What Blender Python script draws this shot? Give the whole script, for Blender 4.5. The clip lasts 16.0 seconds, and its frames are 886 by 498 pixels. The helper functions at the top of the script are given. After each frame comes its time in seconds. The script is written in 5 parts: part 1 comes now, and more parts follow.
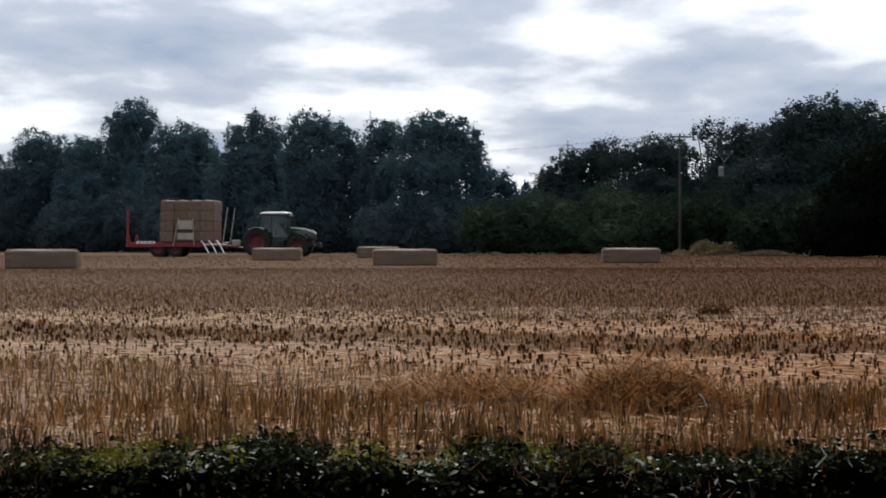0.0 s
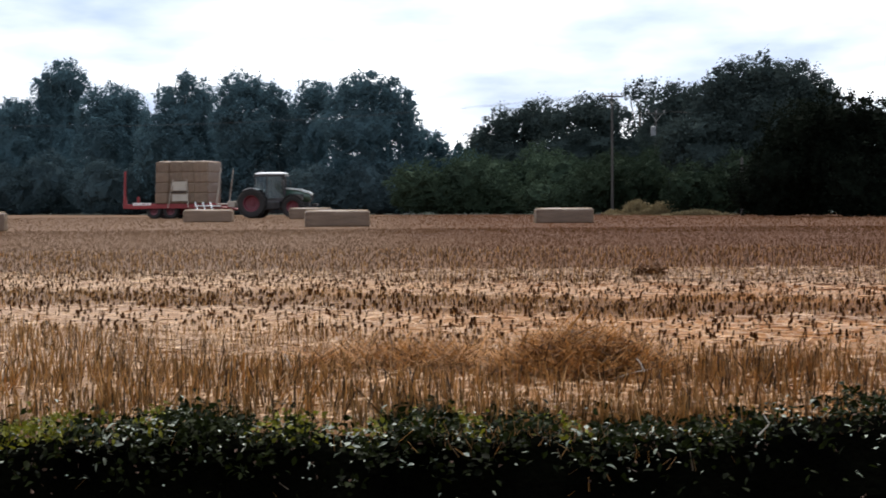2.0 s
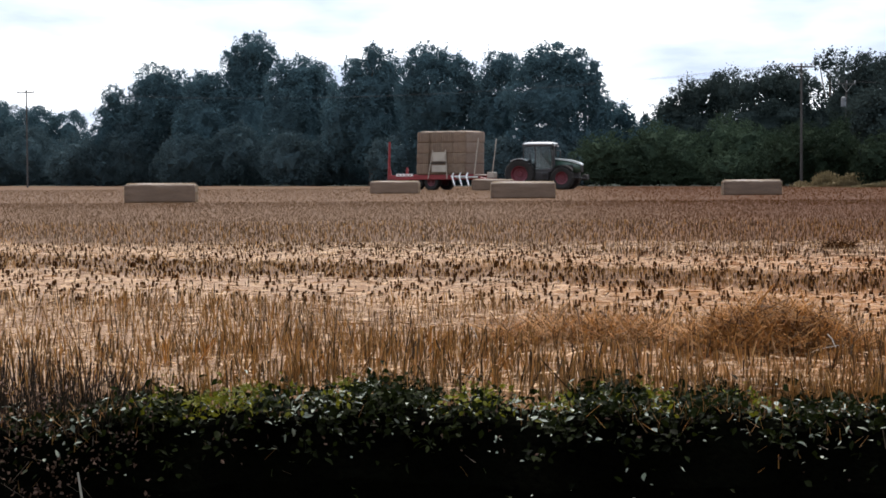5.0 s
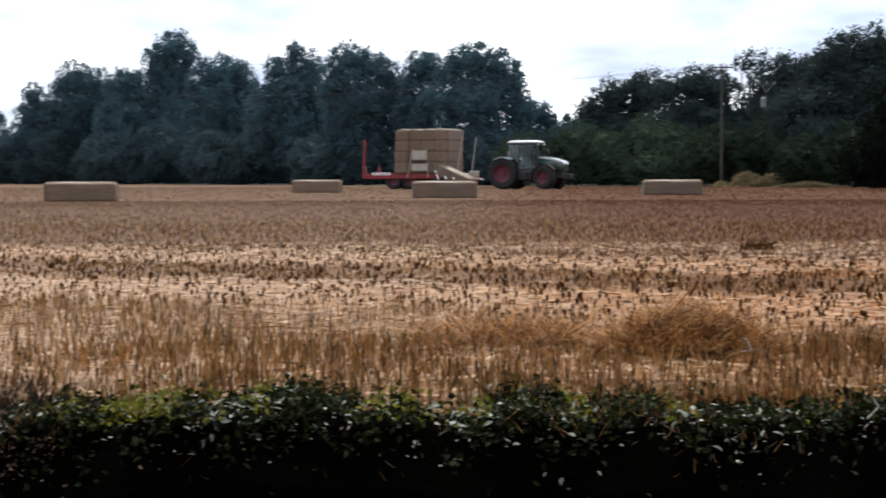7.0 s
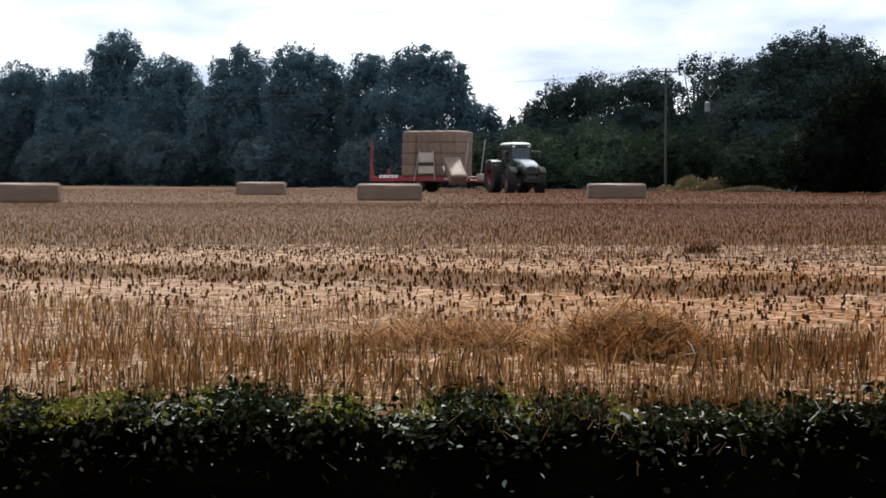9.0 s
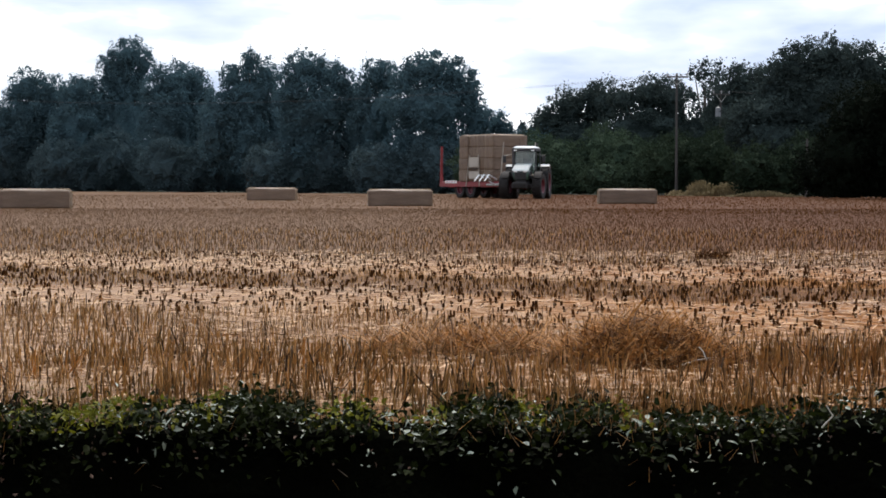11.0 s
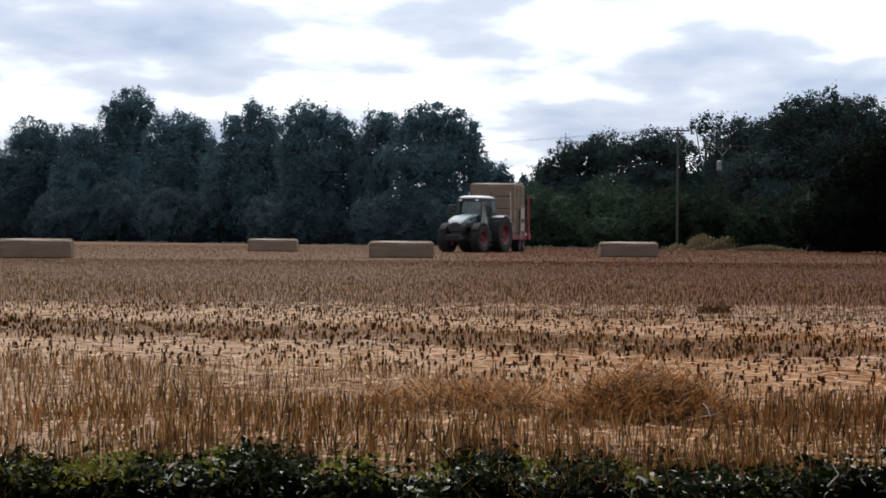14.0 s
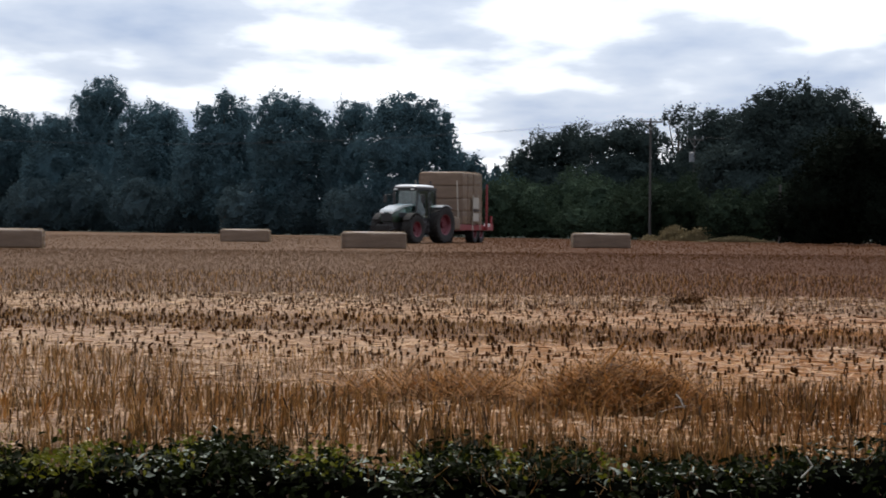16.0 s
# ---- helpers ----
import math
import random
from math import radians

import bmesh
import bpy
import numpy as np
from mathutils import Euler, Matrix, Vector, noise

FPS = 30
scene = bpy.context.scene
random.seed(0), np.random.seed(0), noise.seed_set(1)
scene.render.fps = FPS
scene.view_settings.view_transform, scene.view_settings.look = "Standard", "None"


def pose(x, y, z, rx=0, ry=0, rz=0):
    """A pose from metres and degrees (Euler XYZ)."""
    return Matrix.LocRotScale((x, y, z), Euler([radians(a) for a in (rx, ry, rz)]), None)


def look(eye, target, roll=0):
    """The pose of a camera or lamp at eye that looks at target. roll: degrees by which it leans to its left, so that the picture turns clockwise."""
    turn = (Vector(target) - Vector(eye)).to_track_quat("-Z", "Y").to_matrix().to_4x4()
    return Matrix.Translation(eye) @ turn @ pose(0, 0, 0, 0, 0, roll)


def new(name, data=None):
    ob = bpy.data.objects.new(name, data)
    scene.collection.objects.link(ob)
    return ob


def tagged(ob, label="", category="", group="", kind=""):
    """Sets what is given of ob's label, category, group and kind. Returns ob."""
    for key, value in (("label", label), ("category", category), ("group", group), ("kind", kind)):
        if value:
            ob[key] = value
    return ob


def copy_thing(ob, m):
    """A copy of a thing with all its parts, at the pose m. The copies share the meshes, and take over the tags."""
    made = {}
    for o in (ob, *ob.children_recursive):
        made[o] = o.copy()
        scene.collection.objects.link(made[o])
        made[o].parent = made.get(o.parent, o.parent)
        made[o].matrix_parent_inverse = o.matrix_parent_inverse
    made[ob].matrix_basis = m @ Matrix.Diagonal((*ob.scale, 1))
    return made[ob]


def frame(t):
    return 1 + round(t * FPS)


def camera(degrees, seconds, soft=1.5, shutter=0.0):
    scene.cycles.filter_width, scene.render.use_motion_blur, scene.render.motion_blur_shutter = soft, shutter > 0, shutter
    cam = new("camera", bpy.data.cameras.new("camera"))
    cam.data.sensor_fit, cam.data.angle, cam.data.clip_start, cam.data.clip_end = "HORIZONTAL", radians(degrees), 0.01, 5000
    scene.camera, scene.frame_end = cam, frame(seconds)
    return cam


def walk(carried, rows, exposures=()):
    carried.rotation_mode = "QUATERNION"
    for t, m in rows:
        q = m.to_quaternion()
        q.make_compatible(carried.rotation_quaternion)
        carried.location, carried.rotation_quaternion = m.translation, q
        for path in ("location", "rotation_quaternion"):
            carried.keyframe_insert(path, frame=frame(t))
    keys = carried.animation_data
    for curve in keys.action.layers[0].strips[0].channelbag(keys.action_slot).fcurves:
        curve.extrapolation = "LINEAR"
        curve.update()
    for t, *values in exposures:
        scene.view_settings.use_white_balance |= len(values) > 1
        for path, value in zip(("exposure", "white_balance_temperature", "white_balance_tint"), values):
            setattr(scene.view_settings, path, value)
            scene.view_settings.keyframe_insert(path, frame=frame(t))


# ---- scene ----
# ---- camera ----
cam = camera(24.2, 16.0, soft=1.7, shutter=0.5)
PATH = [
    (0.0, (-0.016, -0.387, 0.897, 89.853, 0.098, 0.406)),
    (0.5, (-0.014, -0.344, 0.900, 89.550, 0.237, -0.514)),
    (1.0, (0.002, -0.245, 0.907, 89.234, 0.256, -1.268)),
    (1.5, (0.010, -0.129, 0.907, 88.962, 0.313, -1.859)),
    (2.0, (0.004, -0.026, 0.900, 88.752, 0.371, -1.453)),
    (2.5, (-0.001, 0.044, 0.892, 88.543, 0.370, 0.068)),
    (3.0, (-0.005, 0.079, 0.888, 88.397, 0.254, 1.655)),
    (3.5, (-0.008, 0.073, 0.885, 88.249, 0.275, 2.956)),
    (4.0, (-0.009, 0.039, 0.890, 88.127, 0.326, 3.715)),
    (6.5, (0.007, -0.009, 0.930, 87.932, 0.306, 3.290)),
    (7.0, (0.009, -0.012, 0.933, 87.950, 0.167, 1.531)),
    (7.5, (0.008, 0.006, 0.931, 87.997, 0.057, -0.135)),
    (8.0, (0.009, 0.006, 0.933, 88.003, -0.033, -0.401)),
    (8.5, (0.010, 0.007, 0.929, 88.033, -0.067, -0.204)),
    (9.0, (0.011, 0.000, 0.930, 88.028, -0.095, -0.000)),
    (11.5, (0.011, 0.033, 0.931, 88.322, -0.018, 0.318)),
    (12.0, (0.011, 0.045, 0.934, 88.606, -0.002, 0.320)),
    (12.5, (0.007, 0.051, 0.933, 88.901, -0.050, 0.311)),
    (13.0, (0.001, 0.050, 0.936, 89.177, -0.186, 0.296)),
    (13.5, (-0.003, 0.049, 0.938, 89.466, -0.291, 0.292)),
    (14.0, (-0.005, 0.044, 0.943, 89.616, -0.368, 0.321)),
    (14.5, (-0.011, 0.056, 0.941, 89.606, -0.430, 0.307)),
    (15.0, (-0.009, 0.074, 0.940, 89.517, -0.414, 0.324)),
    (15.5, (-0.007, 0.087, 0.938, 89.439, -0.415, 0.259)),
    (16.0, (-0.005, 0.101, 0.938, 89.366, -0.508, -0.436)),
]
EXPOSURES = [(0.0, -0.84), (1.0, -0.46), (2.0, -0.08), (3.2, 0.03), (4.2, -0.06), (6.5, -0.03), (9.0, -0.13), (12.0, -0.2), (13.3, -0.33), (14.5, -0.54), (16.0, -0.54)]
EXPOSURES = [(t, stops, 6220, 10) for t, stops in EXPOSURES]
walk(cam, [(t, pose(*p)) for t, p in PATH], EXPOSURES)

# ---- world and sun ----
SUN_AZ, SUN_EL = 8.0, 58.0  # degrees clockwise from straight ahead (+y), and above the horizon


def make_world():
    w = bpy.data.worlds.new("cloudy_sky")
    scene.world = w
    w.use_nodes = True
    nt = w.node_tree
    nt.nodes.clear()
    N = nt.nodes.new
    out, bg = N("ShaderNodeOutputWorld"), N("ShaderNodeBackground")
    sky = N("ShaderNodeTexSky")
    sky.sky_type, sky.sun_disc = "NISHITA", False
    sky.sun_elevation, sky.sun_rotation = radians(SUN_EL), radians(SUN_AZ)
    sky.air_density, sky.dust_density = 1.0, 1.5
    tc, sep = N("ShaderNodeTexCoord"), N("ShaderNodeSeparateXYZ")
    nt.links.new(tc.outputs["Generated"], sep.inputs[0])
    # cloud layer seen in perspective: the way divided by its height above the horizon
    up = N("ShaderNodeMath")
    up.operation, up.use_clamp = "MAXIMUM", False
    up.inputs[1].default_value = 0.0
    nt.links.new(sep.outputs["Z"], up.inputs[0])
    add = N("ShaderNodeMath")
    add.operation = "ADD"
    add.inputs[1].default_value = 0.13
    nt.links.new(up.outputs[0], add.inputs[0])
    comb = N("ShaderNodeCombineXYZ")
    for ax in ("X", "Y"):
        dv = N("ShaderNodeMath")
        dv.operation = "DIVIDE"
        nt.links.new(sep.outputs[ax], dv.inputs[0])
        nt.links.new(add.outputs[0], dv.inputs[1])
        nt.links.new(dv.outputs[0], comb.inputs[ax])
    big, small = N("ShaderNodeTexNoise"), N("ShaderNodeTexNoise")
    for n, sc, det, off in ((big, 0.75, 3, 3.1), (small, 2.2, 5, 9.3)):
        mp = N("ShaderNodeMapping")
        mp.inputs["Location"].default_value = (off, off * 0.7, 0)
        mp.inputs["Scale"].default_value = (1.5, 1.0, 1.0)
        nt.links.new(comb.outputs[0], mp.inputs["Vector"])
        nt.links.new(mp.outputs[0], n.inputs["Vector"])
        n.inputs["Scale"].default_value, n.inputs["Detail"].default_value = sc, det
        n.inputs["Roughness"].default_value = 0.5
    mixf = N("ShaderNodeMath")
    mixf.operation = "MULTIPLY_ADD"
    mixf.inputs[1].default_value = 0.45
    nt.links.new(small.outputs["Fac"], mixf.inputs[0])
    half = N("ShaderNodeMath")
    half.operation = "MULTIPLY"
    half.inputs[1].default_value = 0.6
    nt.links.new(big.outputs["Fac"], half.inputs[0])
    nt.links.new(half.outputs[0], mixf.inputs[2])
    ramp = N("ShaderNodeValToRGB")
    ramp.color_ramp.elements[0].position, ramp.color_ramp.elements[0].color = 0.36, (0.62, 0.77, 1.08, 1)
    ramp.color_ramp.elements[1].position, ramp.color_ramp.elements[1].color = 0.63, (2.5, 2.5, 2.52, 1)
    mid = ramp.color_ramp.elements.new(0.52)
    mid.color = (1.18, 1.26, 1.42, 1)
    nt.links.new(mixf.outputs[0], ramp.inputs[0])
    gain = N("ShaderNodeMix")
    gain.data_type = "RGBA"
    gain.inputs["Factor"].default_value = 0.82
    dim = N("ShaderNodeVectorMath")
    dim.operation = "SCALE"
    dim.inputs["Scale"].default_value = 0.10
    nt.links.new(sky.outputs[0], dim.inputs[0])
    nt.links.new(dim.outputs[0], gain.inputs[6])
    nt.links.new(ramp.outputs[0], gain.inputs[7])
    # thin cloud glows towards the sun and is dimmer away from it
    se0, sa0 = radians(SUN_EL), radians(SUN_AZ)
    dot, glow, lit = N("ShaderNodeVectorMath"), N("ShaderNodeMath"), N("ShaderNodeVectorMath")
    dot.operation, glow.operation, lit.operation = "DOT_PRODUCT", "MULTIPLY_ADD", "SCALE"
    dot.inputs[1].default_value = (math.sin(sa0) * math.cos(se0), math.cos(sa0) * math.cos(se0), math.sin(se0))
    glow.inputs[1].default_value, glow.inputs[2].default_value = 0.44, 0.74
    nt.links.new(tc.outputs["Generated"], dot.inputs[0])
    nt.links.new(dot.outputs["Value"], glow.inputs[0])
    nt.links.new(gain.outputs[2], lit.inputs[0])
    nt.links.new(glow.outputs[0], lit.inputs["Scale"])
    nt.links.new(lit.outputs[0], bg.inputs["Color"])
    bg.inputs["Strength"].default_value = 1.0
    nt.links.new(bg.outputs[0], out.inputs["Surface"])


make_world()
sun = new("sun", bpy.data.lights.new("sun", "SUN"))
sun.data.energy, sun.data.angle, sun.data.color = 3.6, radians(4), (1.0, 0.89, 0.76)
sa, se = radians(SUN_AZ), radians(SUN_EL)
sun_way = Vector((math.sin(sa) * math.cos(se), math.cos(sa) * math.cos(se), math.sin(se)))
sun.matrix_world = look(sun_way * 400, (0, 0, 0))


# ---- materials ----
def side_falloff(nt, tc, col, amount):
    """Haze at -x and falloff along +x put into the colour: multiplies it by a darker, redder tint that grows across the
    field.
    """
    N = nt.nodes.new
    sep, far, rise, ramp, mul = N("ShaderNodeSeparateXYZ"), N("ShaderNodeMath"), N("ShaderNodeMath"), N("ShaderNodeMath"), N("ShaderNodeMix")
    nt.links.new(tc.outputs["Object"], sep.inputs[0])
    far.operation, rise.operation, ramp.operation = "ABSOLUTE", "ADD", "DIVIDE"
    nt.links.new(sep.outputs["X"], far.inputs[0])
    nt.links.new(far.outputs[0], rise.inputs[0])
    rise.inputs[1].default_value = 4.0
    nt.links.new(sep.outputs["X"], ramp.inputs[0])
    nt.links.new(rise.outputs[0], ramp.inputs[1])
    rng = N("ShaderNodeMapRange")
    rng.inputs[1].default_value, rng.inputs[2].default_value = -0.4, 0.65
    nt.links.new(ramp.outputs[0], rng.inputs[0])
    tint = N("ShaderNodeMix")
    tint.data_type = mul.data_type = "RGBA"
    tint.inputs[6].default_value, tint.inputs[7].default_value = (1, 1.02, 1.06, 1), (1 - 0.72 * amount, 1 - 1.05 * amount, 1 - 1.42 * amount, 1)
    nt.links.new(rng.outputs[0], tint.inputs["Factor"])
    mul.blend_type = "MULTIPLY"
    mul.inputs["Factor"].default_value = 1.0
    nt.links.new(col.outputs[2], mul.inputs[6])
    nt.links.new(tint.outputs[2], mul.inputs[7])
    return mul


def material(name, c1, c2, rough=0.7, scale=8.0, metal=0.0, bump=0.0, bump_scale=40.0, island=0.0, spread=0.0,
             stretch=(1, 1, 1), spec=0.5, translucent=0.0, side=0.0):
    """Two-tone noise at two scales, with bump; island varies each loose piece, spread each object."""
    m = bpy.data.materials.new(name)
    m.use_nodes = True
    nt = m.node_tree
    b = nt.nodes["Principled BSDF"]
    N = nt.nodes.new
    tc, mp = N("ShaderNodeTexCoord"), N("ShaderNodeMapping")
    mp.inputs["Scale"].default_value = stretch
    nt.links.new(tc.outputs["Object"], mp.inputs["Vector"])
    n1, n2 = N("ShaderNodeTexNoise"), N("ShaderNodeTexNoise")
    for n, s in ((n1, scale), (n2, scale * 7.3)):
        nt.links.new(mp.outputs[0], n.inputs["Vector"])
        n.inputs["Scale"].default_value, n.inputs["Detail"].default_value = s, 4
    av = N("ShaderNodeMix")
    av.inputs["Factor"].default_value = 0.45
    nt.links.new(n1.outputs["Fac"], av.inputs[2])
    nt.links.new(n2.outputs["Fac"], av.inputs[3])
    fac = av.outputs[0]
    rng = N("ShaderNodeMapRange")
    rng.inputs[1].default_value, rng.inputs[2].default_value = 0.32, 0.68
    nt.links.new(fac, rng.inputs[0])
    fac = rng.outputs[0]
    for weight, node, sock in ((island, "ShaderNodeNewGeometry", "Random Per Island"), (spread, "ShaderNodeObjectInfo", "Random")):
        if weight:
            g = N(node)
            mx = N("ShaderNodeMix")
            mx.inputs["Factor"].default_value = weight
            nt.links.new(fac, mx.inputs[2])
            nt.links.new(g.outputs[sock], mx.inputs[3])
            fac = mx.outputs[0]
    col = N("ShaderNodeMix")
    col.data_type = "RGBA"
    col.inputs[6].default_value, col.inputs[7].default_value = (*c1, 1), (*c2, 1)
    nt.links.new(fac, col.inputs["Factor"])
    if side:
        col = side_falloff(nt, tc, col, side)
    nt.links.new(col.outputs[2], b.inputs["Base Color"])
    b.inputs["Roughness"].default_value, b.inputs["Metallic"].default_value = rough, metal
    b.inputs["Specular IOR Level"].default_value = spec
    if bump:
        n3, bp = N("ShaderNodeTexNoise"), N("ShaderNodeBump")
        n3.inputs["Scale"].default_value, n3.inputs["Detail"].default_value = bump_scale, 5
        nt.links.new(mp.outputs[0], n3.inputs["Vector"])
        nt.links.new(n3.outputs["Fac"], bp.inputs["Height"])
        bp.inputs["Strength"].default_value, bp.inputs["Distance"].default_value = bump, 0.02
        nt.links.new(bp.outputs[0], b.inputs["Normal"])
    if translucent:
        tr, mix = N("ShaderNodeBsdfTranslucent"), N("ShaderNodeMixShader")
        nt.links.new(col.outputs[2], tr.inputs["Color"])
        mix.inputs[0].default_value = translucent
        nt.links.new(b.outputs[0], mix.inputs[1])
        nt.links.new(tr.outputs[0], mix.inputs[2])
        nt.links.new(mix.outputs[0], nt.nodes["Material Output"].inputs["Surface"])
    return m


M = {}
# Distance haze put into these two leaf colours, pale and bluish
M["leaf"] = material("hazed_tree_foliage", (0.061, 0.112, 0.133), (0.090, 0.147, 0.166), 0.9, 0.25, island=0.08, spread=0.12, spec=0.03, translucent=0.22)
M["leaf_hedge"] = material("hazed_hedge_foliage", (0.050, 0.083, 0.096), (0.074, 0.108, 0.117), 0.9, 0.3, island=0.10, spread=0.06, spec=0.03, translucent=0.22)
# The same foliage with less haze in its colour, for the right-hand trees
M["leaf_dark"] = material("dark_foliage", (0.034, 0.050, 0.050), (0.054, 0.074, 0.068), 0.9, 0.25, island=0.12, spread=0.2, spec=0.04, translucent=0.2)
# Shade at the field corner put into a near-black leaf colour
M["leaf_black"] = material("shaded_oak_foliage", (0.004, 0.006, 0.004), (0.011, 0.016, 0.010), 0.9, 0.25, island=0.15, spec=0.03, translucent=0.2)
M["shrub"] = material("hedge_foliage", (0.029, 0.048, 0.034), (0.056, 0.082, 0.048), 0.9, 0.4, island=0.12, spread=0.25, spec=0.04, translucent=0.22)
# Darker copy of the hedge foliage: the dimmer right side put into colour
M["shrub_dark"] = material("dimmed_hedge_foliage", (0.016, 0.027, 0.019), (0.033, 0.049, 0.027), 0.9, 0.4, island=0.12, spread=0.25, spec=0.04, translucent=0.22)
# Leaf colour taken almost to black for the shade on the near side
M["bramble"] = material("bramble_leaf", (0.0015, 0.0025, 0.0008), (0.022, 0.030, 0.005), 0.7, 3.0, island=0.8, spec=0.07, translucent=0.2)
# Sky glints on the hedge put into the colour of some leaves
M["leaf_pale"] = material("glint_leaf", (0.12, 0.15, 0.10), (0.52, 0.55, 0.45), 0.5, 3.0, island=0.75, spec=0.3, translucent=0.1)
M["twig"] = material("dry_twig", (0.10, 0.07, 0.05), (0.26, 0.20, 0.15), 0.8, 9.0, island=0.6)
M["twig_dark"] = material("dark_twig", (0.014, 0.010, 0.007), (0.06, 0.042, 0.027), 0.85, 9.0, island=0.7, spec=0.1)
M["stem_pale"] = material("bleached_stem", (0.45, 0.42, 0.36), (0.62, 0.58, 0.50), 0.7, 9.0)
M["bark"] = material("bark", (0.05, 0.04, 0.03), (0.13, 0.10, 0.08), 0.9, 3.0, bump=0.6, bump_scale=12)
M["stalk"] = material("stubble_stalk", (0.010, 0.005, 0.002), (0.64, 0.355, 0.110), 0.5, 2.0, island=0.94, spec=0.35, translucent=0.4, side=0.2)
M["stalk_far"] = material("far_stubble_stalk", (0.130, 0.073, 0.035), (0.185, 0.107, 0.055), 0.9, 0.15, island=0.2, spec=0.0, translucent=0.2, side=0.62)
M["stalk_mid"] = material("mixed_stubble_stalk", (0.085, 0.046, 0.020), (0.155, 0.088, 0.041), 0.9, 0.5, island=0.3, spec=0.0, translucent=0.12, side=0.62)
M["stub"] = material("short_stub", (0.016, 0.007, 0.003), (0.085, 0.036, 0.012), 0.9, 2.0, island=0.7, spec=0.0)
M["litter"] = material("straw_litter", (0.15, 0.076, 0.032), (0.70, 0.440, 0.215), 0.55, 2.0, island=0.8, spec=0.35, side=0.32)
M["stem_straw"] = material("bleached_stalk", (0.22, 0.15, 0.09), (0.66, 0.50, 0.34), 0.6, 2.0, island=0.85, spec=0.3, translucent=0.35, side=0.2)
M["heap"] = material("loose_straw", (0.024, 0.010, 0.003), (0.56, 0.268, 0.082), 0.65, 2.0, island=0.92, spec=0.2, translucent=0.2)
M["bale"] = material("baled_straw", (0.098, 0.064, 0.042), (0.215, 0.143, 0.095), 0.5, 1.6, bump=0.5, bump_scale=30, spread=0.35, stretch=(1, 2.2, 5), spec=0.5)
M["dead_leaf"] = material("dead_leaf", (0.030, 0.017, 0.012), (0.20, 0.125, 0.092), 0.8, 4.0, island=0.75, spec=0.15)
M["twine"] = material("twine", (0.30, 0.22, 0.13), (0.42, 0.32, 0.20), 0.8, 30)
M["red"] = material("red_paint", (0.17, 0.016, 0.020), (0.29, 0.032, 0.036), 0.45, 1.2, bump=0.05)
M["rim"] = material("red_rim", (0.085, 0.011, 0.020), (0.14, 0.018, 0.030), 0.45, 3)
M["white"] = material("white_paint", (0.74, 0.74, 0.73), (0.86, 0.86, 0.85), 0.25, 2.0)
M["cream"] = material("galvanised_panel", (0.34, 0.30, 0.25), (0.46, 0.42, 0.35), 0.5, 2.0)
M["grey"] = material("grey_mudguard", (0.36, 0.37, 0.37), (0.50, 0.51, 0.51), 0.25, 2.0)
M["steel"] = material("worn_steel", (0.42, 0.42, 0.41), (0.62, 0.62, 0.60), 0.4, 3.0, metal=0.5)
M["green"] = material("dark_green_paint", (0.030, 0.060, 0.045), (0.055, 0.100, 0.075), 0.25, 1.5, spec=0.6)
# Bonnet silver made lighter, with its white glint put into the colour
M["silver"] = material("silver_green_bonnet", (0.42, 0.45, 0.44), (0.58, 0.61, 0.60), 0.18, 1.5, spec=0.6)
M["black"] = material("black_plastic", (0.012, 0.012, 0.013), (0.03, 0.03, 0.03), 0.5, 4.0)
M["rubber"] = material("dusty_rubber", (0.007, 0.006, 0.006), (0.022, 0.019, 0.017), 0.85, 3.0, bump=0.2)
M["dark"] = material("dark_chassis", (0.02, 0.02, 0.022), (0.05, 0.045, 0.045), 0.6, 3.0)
M["amber"] = material("amber_lens", (0.55, 0.18, 0.02), (0.60, 0.22, 0.03), 0.2, 3.0)
M["lamp"] = material("lamp_lens", (0.75, 0.75, 0.72), (0.85, 0.85, 0.82), 0.1, 3.0)
M["can"] = material("dull_grey_can", (0.16, 0.17, 0.18), (0.24, 0.25, 0.26), 0.5, 3.0)
M["pole"] = material("weathered_pole", (0.040, 0.037, 0.035), (0.095, 0.088, 0.082), 0.9, 2.0, stretch=(4, 4, 0.5), bump=0.3)
M["porcelain"] = material("insulator", (0.30, 0.30, 0.30), (0.40, 0.40, 0.40), 0.2, 3.0)
M["wire"] = material("wire", (0.03, 0.03, 0.03), (0.06, 0.06, 0.06), 0.6, 3.0)
M["weed"] = material("dry_weed", (0.15, 0.12, 0.060), (0.38, 0.30, 0.16), 0.7, 0.8, island=0.7, spec=0.2, translucent=0.15)


def glass_material():
    m = bpy.data.materials.new("cab_glass")
    m.use_nodes = True
    nt = m.node_tree
    clear, gloss, mix = nt.nodes.new("ShaderNodeBsdfTransparent"), nt.nodes.new("ShaderNodeBsdfGlossy"), nt.nodes.new("ShaderNodeMixShader")
    clear.inputs["Color"].default_value = (0.72, 0.80, 0.80, 1)
    gloss.inputs["Roughness"].default_value = 0.03
    mix.inputs[0].default_value = 0.07
    nt.links.new(clear.outputs[0], mix.inputs[1])
    nt.links.new(gloss.outputs[0], mix.inputs[2])
    nt.links.new(mix.outputs[0], nt.nodes["Material Output"].inputs["Surface"])
    return m


M["glass"] = glass_material()


